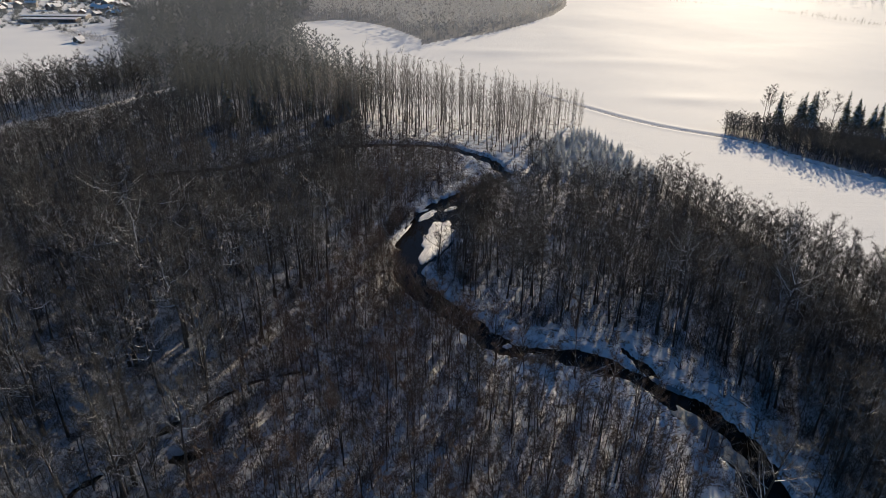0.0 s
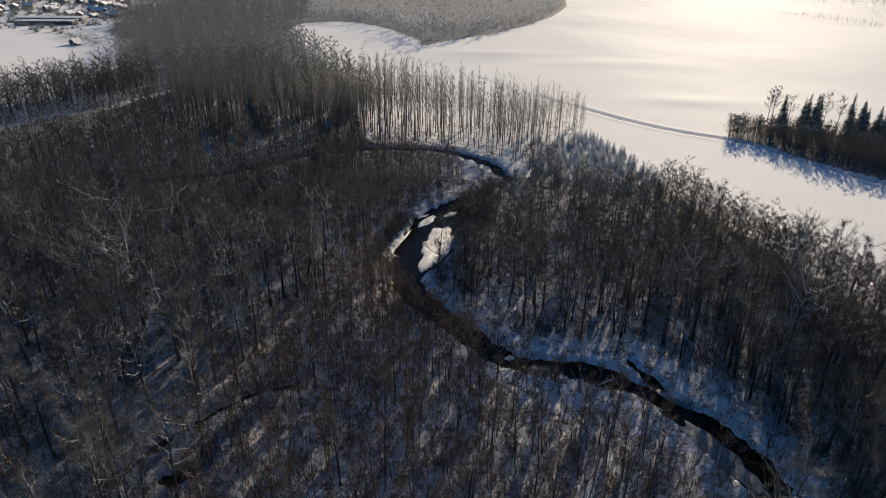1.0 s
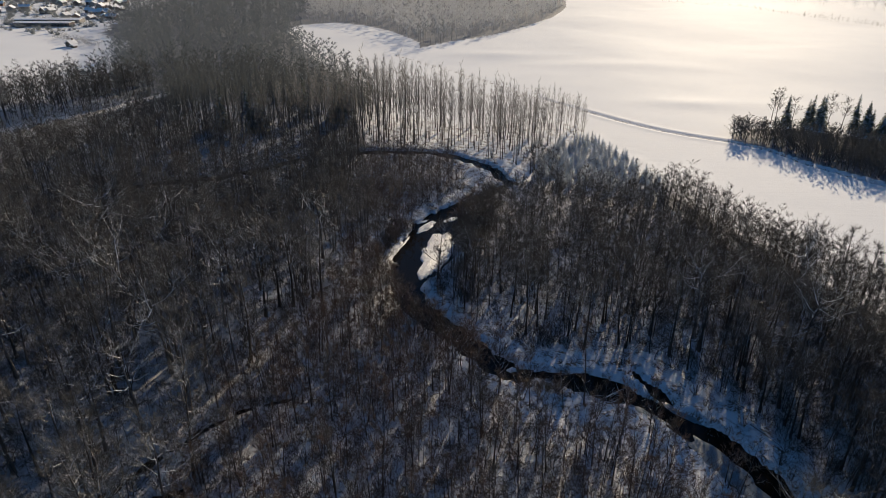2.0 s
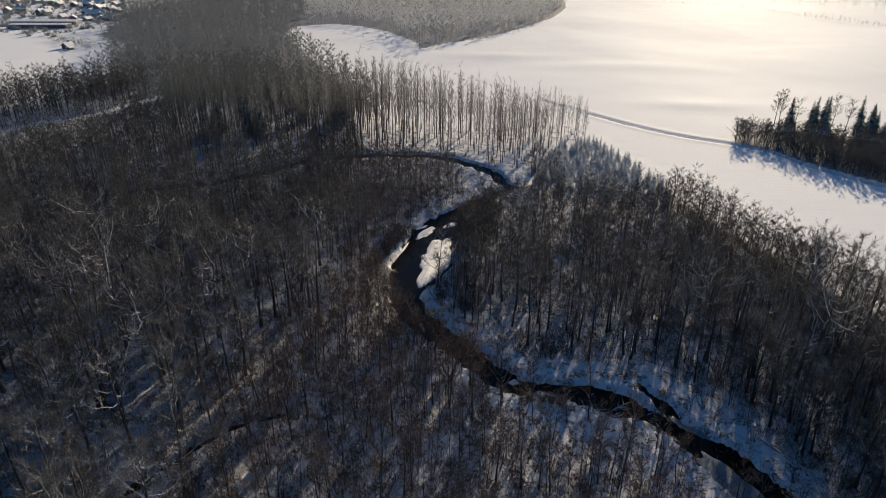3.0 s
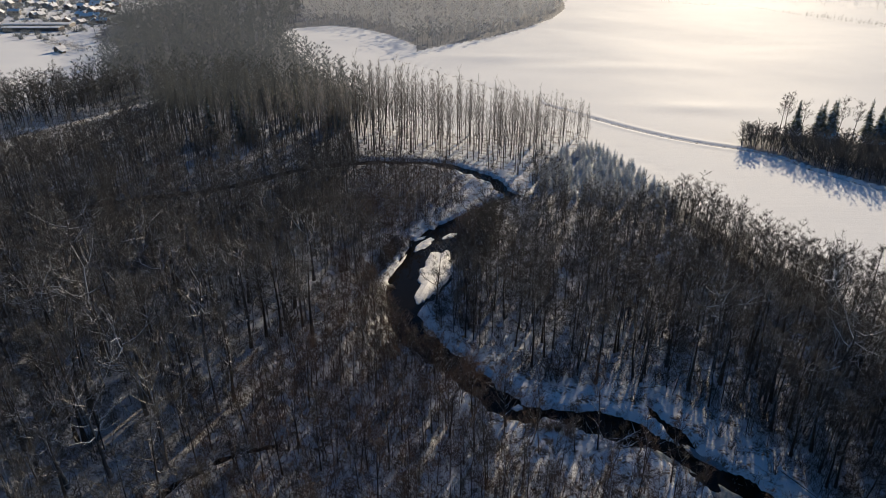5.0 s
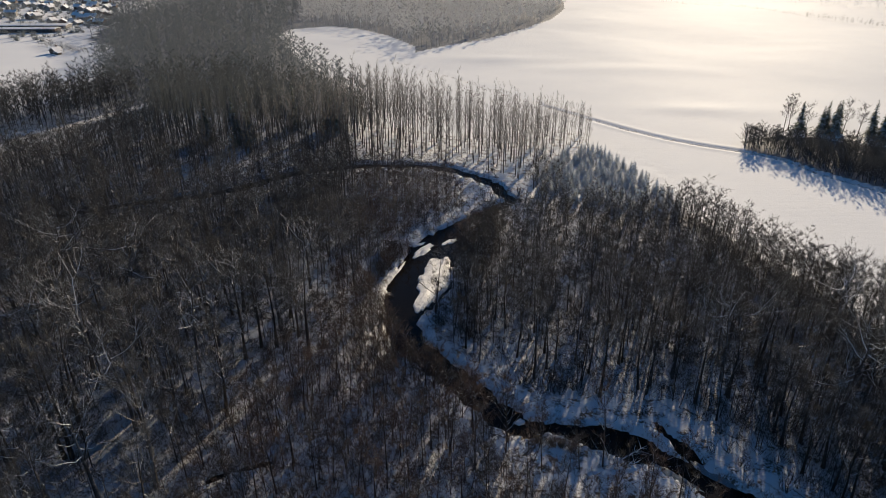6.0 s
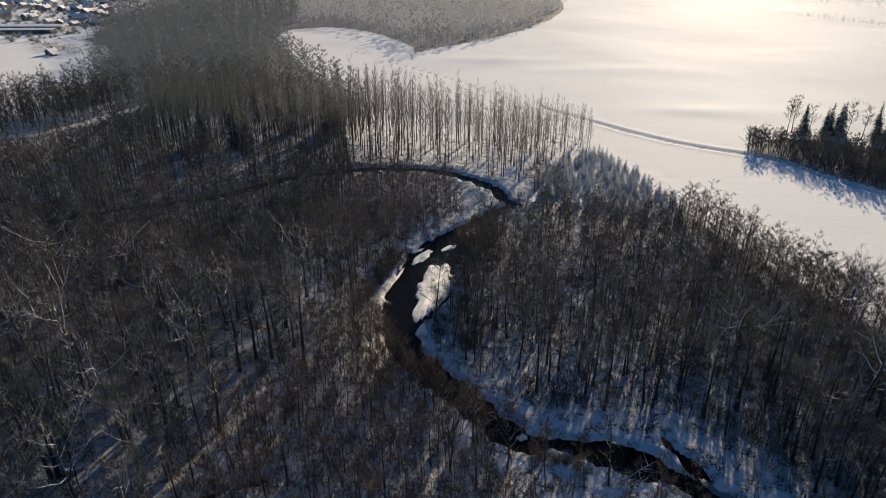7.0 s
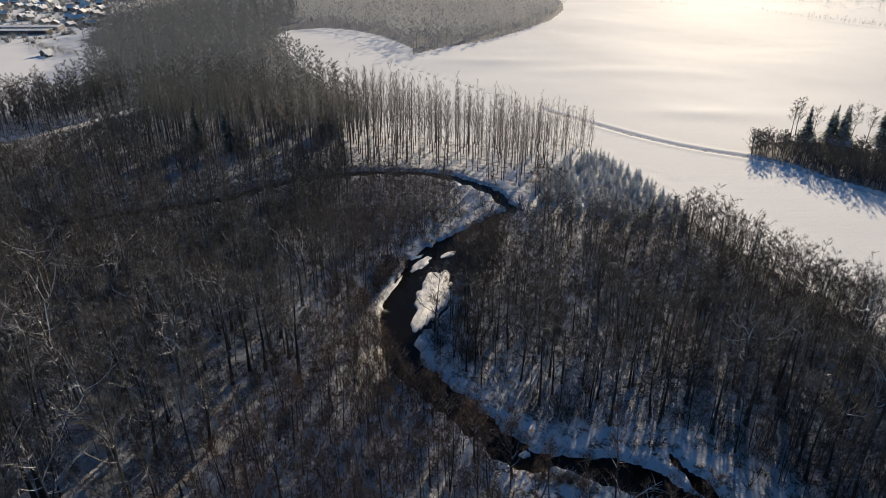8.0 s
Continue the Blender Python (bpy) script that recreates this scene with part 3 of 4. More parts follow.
def tree_thing(name, seed, label, category, group, bark_mat, twig_mat, **shape):
    """A leafless tree, trunk and crown of twigs, standing at the origin."""
    trunk, fine = bare_tree(seed, **shape)
    base = tagged(new(name), label, category, group)
    part_of("trunk", mesh_of("trunk", *trunk, bark_mat, smooth=True), base)
    tagged(part_of("crown", mesh_of("crown", *fine, twig_mat), base), kind="stuff")
    return base


def plant(models, places, seed, size=(0.85, 1.15), grown=None, tilt=1.8):
    """Copies of the models at the places; the models themselves take the first ones."""
    g = np.random.default_rng(seed)
    used = set()
    for x, y in places:
        k = int(g.integers(len(models)))
        m = pose(x, y, at(x, y, 0.05), g.normal() * tilt, g.normal() * tilt, g.uniform(0, 360))
        s = float(g.uniform(*size)) * (grown(x, y) if grown else 1.0)
        ob = models[k] if k not in used else copy_thing(models[k], m)
        used.add(k)
        ob.matrix_basis = m @ Matrix.Diagonal((s, s, s * float(g.uniform(0.92, 1.1)), 1))
    for k, ob in enumerate(models):
        if k not in used:
            for o in (*ob.children_recursive, ob):
                bpy.data.objects.remove(o)


def bush_parts(seed, height, stems, twigs, wide=0.024):
    g = np.random.default_rng(seed)
    wood, at0, w0 = [], [], []
    for i in range(stems):
        a, r = g.uniform(0, 6.283), g.uniform(0.1, 0.6)
        end = np.array([math.cos(a) * r * height * 0.9, math.sin(a) * r * height * 0.9, height * g.uniform(0.6, 1.0)])
        p = bent(g, np.array([math.cos(a) * 0.15, math.sin(a) * 0.15, -0.1]), end, 0.12 * height, 4)
        wood.append(tube(p, np.array([0.035, 0.026, 0.018, 0.006]), 3))
        for q in p[1:]:
            at0.append(q), w0.append(end)
    at0, w0 = np.array(at0), np.array(w0)
    k = g.integers(0, len(at0), twigs)
    w = w0[k] / (np.linalg.norm(w0[k], axis=1)[:, None] + 1e-6) + g.normal(size=(twigs, 3)) * 0.6
    w *= g.uniform(0.3, 0.8, twigs)[:, None] * height * 0.22
    return joined(wood), slivers(at0[k], w, np.full(twigs, wide), g)


def tuft(seed, n, height, wide, loose=0.35):
    g = np.random.default_rng(seed)
    s = np.concatenate([g.normal(size=(n, 2)) * loose, np.full((n, 1), -0.05)], 1)
    w = np.concatenate([g.normal(size=(n, 2)) * 0.35 * height, g.uniform(0.4, 1.0, (n, 1)) * height], 1)
    return slivers(s, w, np.full(n, wide), g)


rng = np.random.default_rng(5)
NEAR = lambda x, y: (y > 38) & (y < 122) & (x > -72 - 0.1 * y) & (x < 60 + 0.2 * y)

# tall mixed trees of the near wood, one by one
tx, ty = spread(WOOD, 5.6, 21, lambda x, y: NEAR(x, y) & clear(x, y, 1.6) & (stand(x, y) == 0))
models = [tree_thing("ash_tree", 100 + k, "leafless broad-crowned tree with snow on its limbs", "tree", "tall trees of the near wood", BARK_GREY if k % 2 else BARK_DARK, TWIG_GREY,
                     height=15.0 + k % 3, radius=0.19 + 0.02 * k, crown=0.30, reach=3.7, limbs=15, twigs=2300, rise=0.95, subs=5, twig_len=1.05, twig_wide=0.022)
          for k in range(5)]
plant(models, list(zip(tx, ty))[:300], 31)

# old broad trees that stand out
models = [tree_thing("old_tree", 130 + k, "old leafless broad tree with thick snow-lined limbs", "tree", "old trees of the near wood", OLD_BARK, TWIG_BROWN,
                     height=16.5 + k, radius=0.28, crown=0.42, reach=4.6, limbs=14, twigs=2300, rise=0.9, subs=7, twig_len=1.2, lean=0.5, sides=(8, 4, 3), crook=0.24, joints=6, stout=0.75) for k in range(3)]
plant(models, OLD, 36, (0.9, 1.08))

# tall slim trees past the stream
tx, ty = spread(WOOD, 4.0, 22, lambda x, y: NEAR(x, y) & clear(x, y, 1.6) & (stand(x, y) == 4) & airy(x, y, 81, 0.75))
models = [tree_thing("alder_tree", 120 + k, "slim leafless alder with dark trunk in the wood", "tree", "alders past the stream", BARK_DARK, TWIG_GREY if k % 3 else TWIG_BROWN,
                     height=12.0 + k % 3, radius=0.15 + 0.014 * k, crown=0.36, reach=2.9, limbs=13, twigs=1650, rise=1.0, subs=4, twig_len=0.95, twig_wide=0.022)
          for k in range(5)]
plant(models, list(zip(tx, ty))[:300], 32, (0.8, 1.15), lambda x, y: 1.0 - 0.006 * max(0.0, y - 95) + (0.12 if x > 46 and y < 100 else 0.0))

# thin stems of the thicket
tx, ty = spread(WOOD, 3.1, 23, lambda x, y: NEAR(x, y) & clear(x, y, 1.0) & (stand(x, y) == 1))
models = [tree_thing("young_tree", 140 + k, "thin-stemmed leafless young tree in a thicket", "tree", "thicket by the stream", BARK_DARK, TWIG_BROWN if k % 3 == 0 else TWIG_RUST,
                     height=9.3 + k % 3, radius=0.075 + 0.009 * k, crown=0.25, reach=1.6, limbs=10, twigs=720, rise=1.7, subs=2, twig_len=0.95, twig_wide=0.02, stray=0.6, sides=(5, 3, 3))
          for k in range(5)]
g = np.random.default_rng(71)
plant([tree_thing("bank_tree", 150 + k, "brown leafless tree leaning at the stream's bank", "tree", "trees on the stream's bank", BARK_DARK, TWIG_BROWN if k else TWIG_RUST,
                  height=9.5 + k, radius=0.09, crown=0.22, reach=2.4, limbs=13, twigs=900, rise=1.6, subs=4) for k in range(3)],
      [(-4.6, 95), (-7.5, 99.5), (-10.4, 104), (-11.5, 109), (-13, 113.5), (-14, 118), (-13.4, 122.5), (-2, 91.5), (1, 87.5), (-8.5, 95), (-12.5, 99), (-14.6, 106), (-17, 112), (4.2, 83.5),
       (-5.5, 89), (-17.5, 119), (-16, 101), (-9, 101.5), (-8.7, 103.6), (-10.2, 106.6), (-6.6, 97.2), (-11.6, 111.4), (-9.6, 98), (-12, 102.5), (-13.2, 108.5), (-11, 96), (-3.4, 93), (-14.8, 115.5), (-12.8, 105.4), (-7, 93), (-26, 184.5), (-31, 182.5), (-37, 179), (-28, 180), (-35, 175), (-24, 181), (-66, 157)]
      + [(10 + 0.42 * k + g.normal() * 1.3, 144 + 0.95 * k + g.normal() * 0.8) for k in range(9)]
      + [(4.6, 126), (5.2, 130), (6, 133.5), (7.4, 136.5), (8.6, 139.5), (5.0, 122), (7.5, 131), (9.4, 134.5), (6.6, 127.5), (8.2, 128.5), (10, 131.5), (10.5, 137), (3.6, 118.5), (6, 119.5), (8.5, 123), (11, 127), (4.2, 124)]
      + [(-33 - 2.1 * k + g.normal(), 177 - 0.95 * k - 0.5 * (k % 4) + g.normal()) for k in range(24) if k % 3 == 0], 35, (0.95, 1.2), lambda x, y: bend_view(x, y) * (0.72 if x < 4 and y < 125 else 1.0))
plant([tree_thing("broad_tree", 155 + k, "broad brown leafless tree with a dense rounded crown", "tree", "broad trees past the stream", BARK_DARK, TWIG_BROWN,
                  height=8.0 + k, radius=0.13, crown=0.25, reach=2.7, limbs=15, twigs=1500, rise=0.9, subs=4, twig_len=0.85, stray=0.9) for k in range(2)],
      [(25, 175), (27.2, 172.5), (23.6, 172), (28.6, 169), (36.5, 147), (27, 144), (43, 145),
       (58, 153), (60, 148.5), (61.5, 144.5), (63, 139.5), (64.5, 134), (66, 128.5), (67.5, 122), (69, 116), (71.5, 109), (75, 102), (79, 94.5), (83, 88)], 37, (0.85, 1.1))
order = np.argsort(ty)
sx, sy = spread(STRAND, 4.2, 64, lambda x, y: line_gap(x, y, STREAM_LINE) > 0.8)
plant(models, [(tx[i], ty[i]) for i in order[:300 - len(sx)]] + list(zip(sx, sy)), 33, (0.7, 1.2))

# the poplar stand behind the bend
tx, ty = spread([(-84, 196), (-48, 194), (-24, 193), (0, 192), (12, 184), (20, 178), (27, 190), (36, 199), (45, 206), (49, 222), (30, 224), (6, 217), (-18, 230), (-50, 236), (-92, 232)],
                3.0, 24, lambda x, y: clear(x, y, 1.5))
models = [tree_thing("poplar_tree", 160 + k, "tall slender leafless poplar with ascending branches", "tree", "poplar stand behind the bend", POPLAR_BARK, POPLAR_TWIG,
                     height=18.0 + k, radius=0.11, crown=0.3, reach=1.3, limbs=16, twigs=600, rise=2.4, subs=1, twig_len=0.9, twig_wide=0.02, lean=0.04, sides=(5, 3, 3), bend=0.004, stray=0.5)
          for k in range(4)]
order = np.argsort(ty - 0.35 * tx)
plant(models, [(tx[i], ty[i]) for i in order[:300]], 34, (0.85, 1.1), lambda x, y: min(1.22, 1.1 - 0.0105 * x) - 0.012 * max(0.0, -34 - x) - 0.005 * max(0.0, y - 208), 0.6)
far_poplar = [simple_tree(170 + k, 16 + k, 0.16, 0.3, 1.3, 18, 300, 2.2, 1.0, 0.055) for k in range(4)]
rest = [(tx[i], ty[i], at(tx[i], ty[i], 0.05)) for i in order[300:]]
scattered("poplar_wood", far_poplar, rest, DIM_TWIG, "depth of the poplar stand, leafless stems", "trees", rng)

# the rest of the near wood, between those trees
mixed = [simple_tree(180 + k, 10 + 0.7 * k, 0.06 + 0.008 * k, 0.2, 2.2, 14, 380, 0.9, 0.85, 0.042, 0.045, 1.1) for k in range(6)]
low = [simple_tree(190 + k, 5.5 + 0.8 * k, 0.045, 0.12, 1.7, 10, 150, 0.95, 0.75, 0.038, 0.04, 1.1) for k in range(5)]
tall = [simple_tree(200 + k, 12 + 0.8 * k, 0.11, 0.24, 3.2, 16, 400, 0.8, 0.9, 0.048, 0.05, 1.15) for k in range(5)]

edge = [simple_tree(250 + k, 9.5 + 0.7 * k, 0.11, 0.14, 3.0, 14, 560, 0.7, 0.75, 0.045, 0.05, 1.2) for k in range(5)]


def grounded(x, y):
    return np.stack([x, y, land(x, y) - 0.05], 1)


x, y = spread(WOOD, 2.95, 41, lambda x, y: (y < 215) & (x > -185) & clear(x, y, 1.5) & np.isin(stand(x, y), (0, 4)) & airy(x, y, 82, 0.7))
near = NEAR(x, y)
scattered("understorey_wood", mixed + low, grounded(x[near], y[near]), TWIG_BROWN, "slim leafless trees crowding the near wood", "trees", rng, (0.7, 1.05))
west, east = ~near & (x < -12), ~near & (x >= -12)
scattered("mixed_wood", tall + mixed, grounded(x[west], y[west]), TWIG_GREY, "leafless mixed wood in the middle distance", "trees", rng, (0.8, 1.15))
scattered("wood_edge", tall + mixed, grounded(x[east], y[east]), TWIG_GREY, "leafless wood along the edge of the field", "trees", rng, (0.85, 1.1), lambda x, y: min(bend_view(x, y), (0.55 if y > 152 and x > 16 else 0.8) if x > 12 else 1.0))
x, y = spread(WOOD, 2.2, 42, lambda x, y: (y < 215) & clear(x, y, 0.8) & (stand(x, y) == 1) & ((y > 92) | (x < -20) | (x > 6) | (rng.random(x.shape) < 0.85)))
x2, y2 = spread(WOOD, 2.0, 61, lambda x, y: (y < 165) & clear(x, y, 0.6) & np.isin(stand(x, y), (0, 1, 4)))
brush = [tuft(700 + k, 34, 2.0 + 0.35 * k, 0.045, 0.6) for k in range(5)]
scattered("brushwood", brush, grounded(x2, y2), TWIG_BROWN, "low leafless brushwood under the trees", "bushes", rng, (0.5, 1.3))
x3, y3 = spread(VERGE, 2.5, 62, lambda x, y: line_gap(x, y, rl) > 3.2)
scattered("verge_scrub", brush + low[:1], grounded(x3, y3), TWIG_BROWN, "dense dark scrub along the road", "bushes", rng, (0.8, 1.35))
x3, y3 = spread([(-172, 190), (-146, 195), (-144, 216), (-126, 229), (-112, 262), (-142, 266), (-160, 248)], 3.2, 63, lambda x, y: line_gap(x, y, rl) > 3.6)
scattered("roadside_trees", tall, grounded(x3, y3), TWIG_BROWN, "row of broad leafless trees behind the road", "trees", rng, (0.75, 1.1))
x3, y3 = spread(WOOD, 2.7, 65, lambda x, y: ((y > 126) | (rng.random(x.shape) < np.where(y < 90, 0.85, 0.25))) & (y > 45) & (y < 200) & clear(x, y, 1.5) & (stand(x, y) == 4) & airy(x, y, 83))
scattered("edge_thicket", low, grounded(x3, y3), TWIG_GREY, "dense young growth in the wood past the stream", "trees", rng, (0.8, 1.2), lambda x, y: min(1.0, 1.4 * bend_view(x, y)))
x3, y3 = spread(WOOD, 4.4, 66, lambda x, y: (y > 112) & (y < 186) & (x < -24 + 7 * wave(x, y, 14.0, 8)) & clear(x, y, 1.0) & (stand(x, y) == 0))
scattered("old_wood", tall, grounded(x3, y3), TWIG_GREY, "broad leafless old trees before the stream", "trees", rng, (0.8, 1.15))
x3, y3 = spread(WOOD, 2.3, 69, lambda x, y: (line_gap(x, y, np.array(EDGE, float)) < 7.0) & (rng.random(x.shape) < 0.75))
scattered("edge_trees", edge, grounded(x3, y3), TWIG_GREY, "dense round-crowned leafless trees at the field's edge", "trees", rng, (0.8, 1.1), lambda x, y: 1.0 - 0.004 * max(0.0, y - 90))
x3, y3 = spread(WOOD, 2.4, 70, lambda x, y: (y > 40) & (y < 125) & (x > 34 + 0.12 * (y - 70)) & (line_gap(x, y, STREAM_LINE) > 3.5) & clear(x, y, 0.6))
scattered("shrub_layer", brush, grounded(x3, y3), TWIG_GREY, "tangled leafless shrubs under the trees past the stream", "bushes", rng, (0.5, 1.25))
inner = [(-34, 186), (-14, 184), (-2, 180), (4, 171), (4, 160), (-4, 150), (-12, 138), (-22, 136), (-34, 150)]
x3, y3 = spread(inner, 2.0, 68, lambda x, y: line_gap(x, y, STREAM_LINE) > 2.5 + 1.2 * wave(x, y, 8.0, 9))
scattered("bend_thicket", low, grounded(x3, y3), MID_TWIG, "brown leafless thicket inside the stream's bend", "trees", rng, (0.7, 1.3))
scattered("thicket", low, grounded(x, y), TWIG_RUST, "dense rusty-brown thicket of young leafless stems", "trees", rng, (0.7, 1.25))

# the far wood up to the fields and the edge of the town
distant = [simple_tree(220 + k, 10.5 + 0.8 * k, 0.075, 0.12, 3.2, 10, 320, 0.7, 0.85, 0.085, 0.06, 1.3) for k in range(5)]
x, y = spread(WOOD, 3.7, 43, lambda x, y: (y >= 205) & (y < 660) & (np.abs(x) < 40 + 0.72 * y) & clear(x, y, 1.5) & ~np.isin(stand(x, y), (2, 3)) & (rng.random(x.shape) < (260 / y) ** 1.15))
# twig colour pales in steps with distance, in place of haze
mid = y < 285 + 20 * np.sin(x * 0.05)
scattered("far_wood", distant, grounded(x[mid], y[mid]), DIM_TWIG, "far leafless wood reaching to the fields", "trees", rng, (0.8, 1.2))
beyond = [simple_tree(225 + k, 11.0 + 0.8 * k, 0.075, 0.3, 3.2, 6, 210, 0.7, 0.9, 0.12, 0.06, 1.3) for k in range(5)]
farthest = [simple_tree(235 + k, 11.0 + 0.8 * k, 0.075, 0.3, 3.2, 4, 150, 0.7, 0.95, 0.155, 0.06, 1.3) for k in range(5)]
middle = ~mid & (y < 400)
scattered("hazel_wood", beyond, grounded(x[middle], y[middle]), FAR_TWIG, "far leafless wood, fine twigs tinted as by haze", "trees", rng, (0.8, 1.2))
# the palest colour goes to the middle and right, where haze is brightest
hazed = (y >= 400) & (x > -0.2 * y)
plain_far = (y >= 400) & ~hazed
scattered("frosted_wood", farthest, grounded(x[hazed], y[hazed]), HAZE_TWIG, "farthest leafless wood, haze put into its pale twigs", "trees", rng, (0.8, 1.2))
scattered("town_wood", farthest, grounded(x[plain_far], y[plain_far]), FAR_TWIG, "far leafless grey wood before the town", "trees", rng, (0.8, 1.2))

# the wood that stands alone on the field
copse = [simple_tree(230 + k, 5.6 + 0.4 * k, 0.08, 0.06, 2.4, 10, 420, 0.8, 0.5, 0.06, 0.05, 1.3) for k in range(5)]
x, y = spread(ISLAND_WOOD, 1.65, 44, lambda x, y: (x < 152) & (y < 214 - 0.45 * (x - 100)))
scattered("copse", copse, grounded(x, y), COPSE_TWIG, "dense leafless copse on the snowy field", "trees", rng, (0.88, 1.08))


# ---------------------------------------------------------------- spruces
def spruce_parts(seed, height, reach, tiers):
    """((trunk), (boughs)): drooping boughs in uneven tiers, each a bent blade with side sprays."""
    g = np.random.default_rng(seed)
    trunk = tube(bent(g, np.array([0, 0, -0.3]), np.array([0, 0, height]), 0.03, 5), height * 0.012 * np.array([1.2, 0.9, 0.65, 0.4, 0.08]), 5)
    start, way, wide = [], [], []
    for i in range(tiers):
        s = 0.08 + 0.9 * i / tiers
        r = reach * (1 - s) ** 0.85 * g.uniform(0.75, 1.15)
        for j in range(int(8 + 8 * (1 - s))):
            a = g.uniform(0, 6.283)
            k = r * g.uniform(0.7, 1.15) + 0.2
            d = np.array([math.cos(a) * k, math.sin(a) * k, -k * g.uniform(0.15, 0.5)])
            b = np.array([0, 0, height * s + g.normal() * 0.1])
            start.append(b), way.append(d), wide.append(0.3 * k + 0.16)
            for q in (0.35, 0.55, 0.75):
                t = np.array([-d[1], d[0], 0]) * g.choice((-1, 1)) * 0.3
                start.append(b + d * q), way.append(t + d * 0.3 + np.array([0, 0, -0.12 * k])), wide.append(0.2 * k + 0.05)
    return trunk, slivers(np.array(start), np.array(way), np.array(wide), g, flat=True)


def spruce_thing(name, seed, label, group, leaf, **shape):
    trunk, boughs = spruce_parts(seed, **shape)
    base = tagged(new(name), label, "tree", group)
    part_of("trunk", mesh_of("trunk", *trunk, BARK_DARK, smooth=True), base)
    tagged(part_of("crown", mesh_of("crown", *boughs, leaf), base), kind="stuff")
    return base


models = [spruce_thing("spruce_tree", 300 + k, "dark green spruce with a little snow on its boughs", "spruces", NEEDLE, height=13.0 + k, reach=3.1, tiers=30) for k in range(3)]
places = [(-59, 211), (-61.5, 208), (-71, 209), (-48, 226), (-38, 224), (-35.5, 226), (-73, 212), (-33, 223),
          (124, 224), (127, 222.5), (129.5, 224.5), (139, 216), (141, 217.5), (143.5, 214), (146, 213), (149, 209), (126, 226), (137.5, 219), (140, 214.5), (145, 216), (153, 207), (156, 203), (160, 200), (117, 224)]
plant(models, places, 51, (0.8, 1.1), lambda x, y: 0.76 if x > 100 else 1.0)
models = [tree_thing("field_tree", 310 + k, "leafless round-crowned tree standing above its neighbours", "tree", "trees behind the copse", BARK_DARK, TWIG_BROWN,
                     height=13.5, radius=0.18, crown=0.34, reach=3.3, limbs=18, twigs=1900, rise=0.8, subs=4, twig_len=0.75, twig_wide=0.032, stray=1.0) for k in range(2)]
plant(models, [(112.5, 225), (114.6, 226), (119.5, 225), (130.5, 222.5), (134.0, 220), (148, 211), (158, 202), (30, 202.5)], 52, (0.72, 0.9))

# young snow-laden spruces at the corner of the wood
x, y = spread(YOUNG, 1.95, 45, lambda x, y: clear(x, y, 2.0))
models = [spruce_thing("young_spruce", 320 + k, "young spruce laden with snow", "young spruces at the wood's corner", FROST, height=5.0 + k, reach=1.7, tiers=11) for k in range(3)]
plant(models, list(zip(x, y))[:300], 53, (0.38, 0.72))


# ---------------------------------------------------------------- bushes, grass, fallen wood
def bush_thing(name, seed, label, leaf, height):
    stems, fine = bush_parts(seed, height, 14, 420)
    base = tagged(new(name), label, "bush", "bushes along the stream")
    part_of("stem", mesh_of("stem", *stems, BARK_DARK), base)
    tagged(part_of("crown", mesh_of("crown", *fine, leaf), base), kind="stuff")
    return base


g = np.random.default_rng(77)
models = [bush_thing("willow_bush", 400 + k, "brown leafless willow bush on the snowy bank", TWIG_RUST if k == 0 else TWIG_BROWN, 2.6 + 0.4 * k) for k in range(3)]
places = []
for px, py, w in STREAM_LINE[6:-14:2]:
    for s in (-1, 1):
        a, r = g.uniform(0, 6.283), w / 2 + g.uniform(0.8, 5.0)
        q = (px + math.cos(a) * r, py + math.sin(a) * r)
        if line_gap(np.array([q[0]]), np.array([q[1]]), STREAM_LINE)[0] > 0.6:
            places.append(q)
plant([bush_thing("bank_bush", 410 + k, "large reddish-brown leafless bush on the bank", TWIG_RUST, 3.6) for k in range(2)],
      [(17 + g.normal() * 2.2, 93 + g.normal() * 1.4) for k in range(11)]
      + [(-10.6 + 0.42 * k + g.normal() * 0.7, 127.5 + 1.0 * k + g.normal() * 0.8) for k in range(10)], 55, (0.6, 0.95))
places += [(-9.5 + g.normal() * 0.7, 134 + g.normal() * 2.5) for k in range(5)]
places += [(-12.6 + 0.34 * k + g.normal() * 0.5, 120.5 + k * 1.5) for k in range(11)]
places += [(-13.5 + 0.3 * k + g.normal() * 0.8, 120 + k * 1.25) for k in range(14)]
places += [(4.5 + g.normal() * 2.4, 109 + g.normal() * 3.2) for k in range(14)]
plant(models, places, 54, (0.6, 1.1))


tufts = [tuft(500 + k, 16, 0.8, 0.05) for k in range(5)]
x, y = spread(WOOD, 1.5, 46, lambda x, y: (y < 150) & (np.abs(x) < 95) & clear(x, y, 0.3))
pick = g.random(len(x)) < 0.55
scattered("dead_grass", tufts, grounded(x[pick], y[pick]), GRASS, "dead grass and brush through the snow", "grass", rng, (0.4, 1.5))
dl = curve_points(DITCH, 0.7)
dl = dl[(dl[:, 1] < 350)]
pts = np.concatenate([dl + g.normal(size=dl.shape) * 0.5 for k in range(2)])
scattered("ditch_grass", tufts, grounded(pts[:, 0], pts[:, 1]), GRASS, "dead grass along the field ditch", "grass", rng, (0.4, 1.0))
bl = STREAM_LINE[4:-12]
bd = np.gradient(bl[:, :2], axis=0)
bd /= np.linalg.norm(bd, axis=1)[:, None]
pts = []
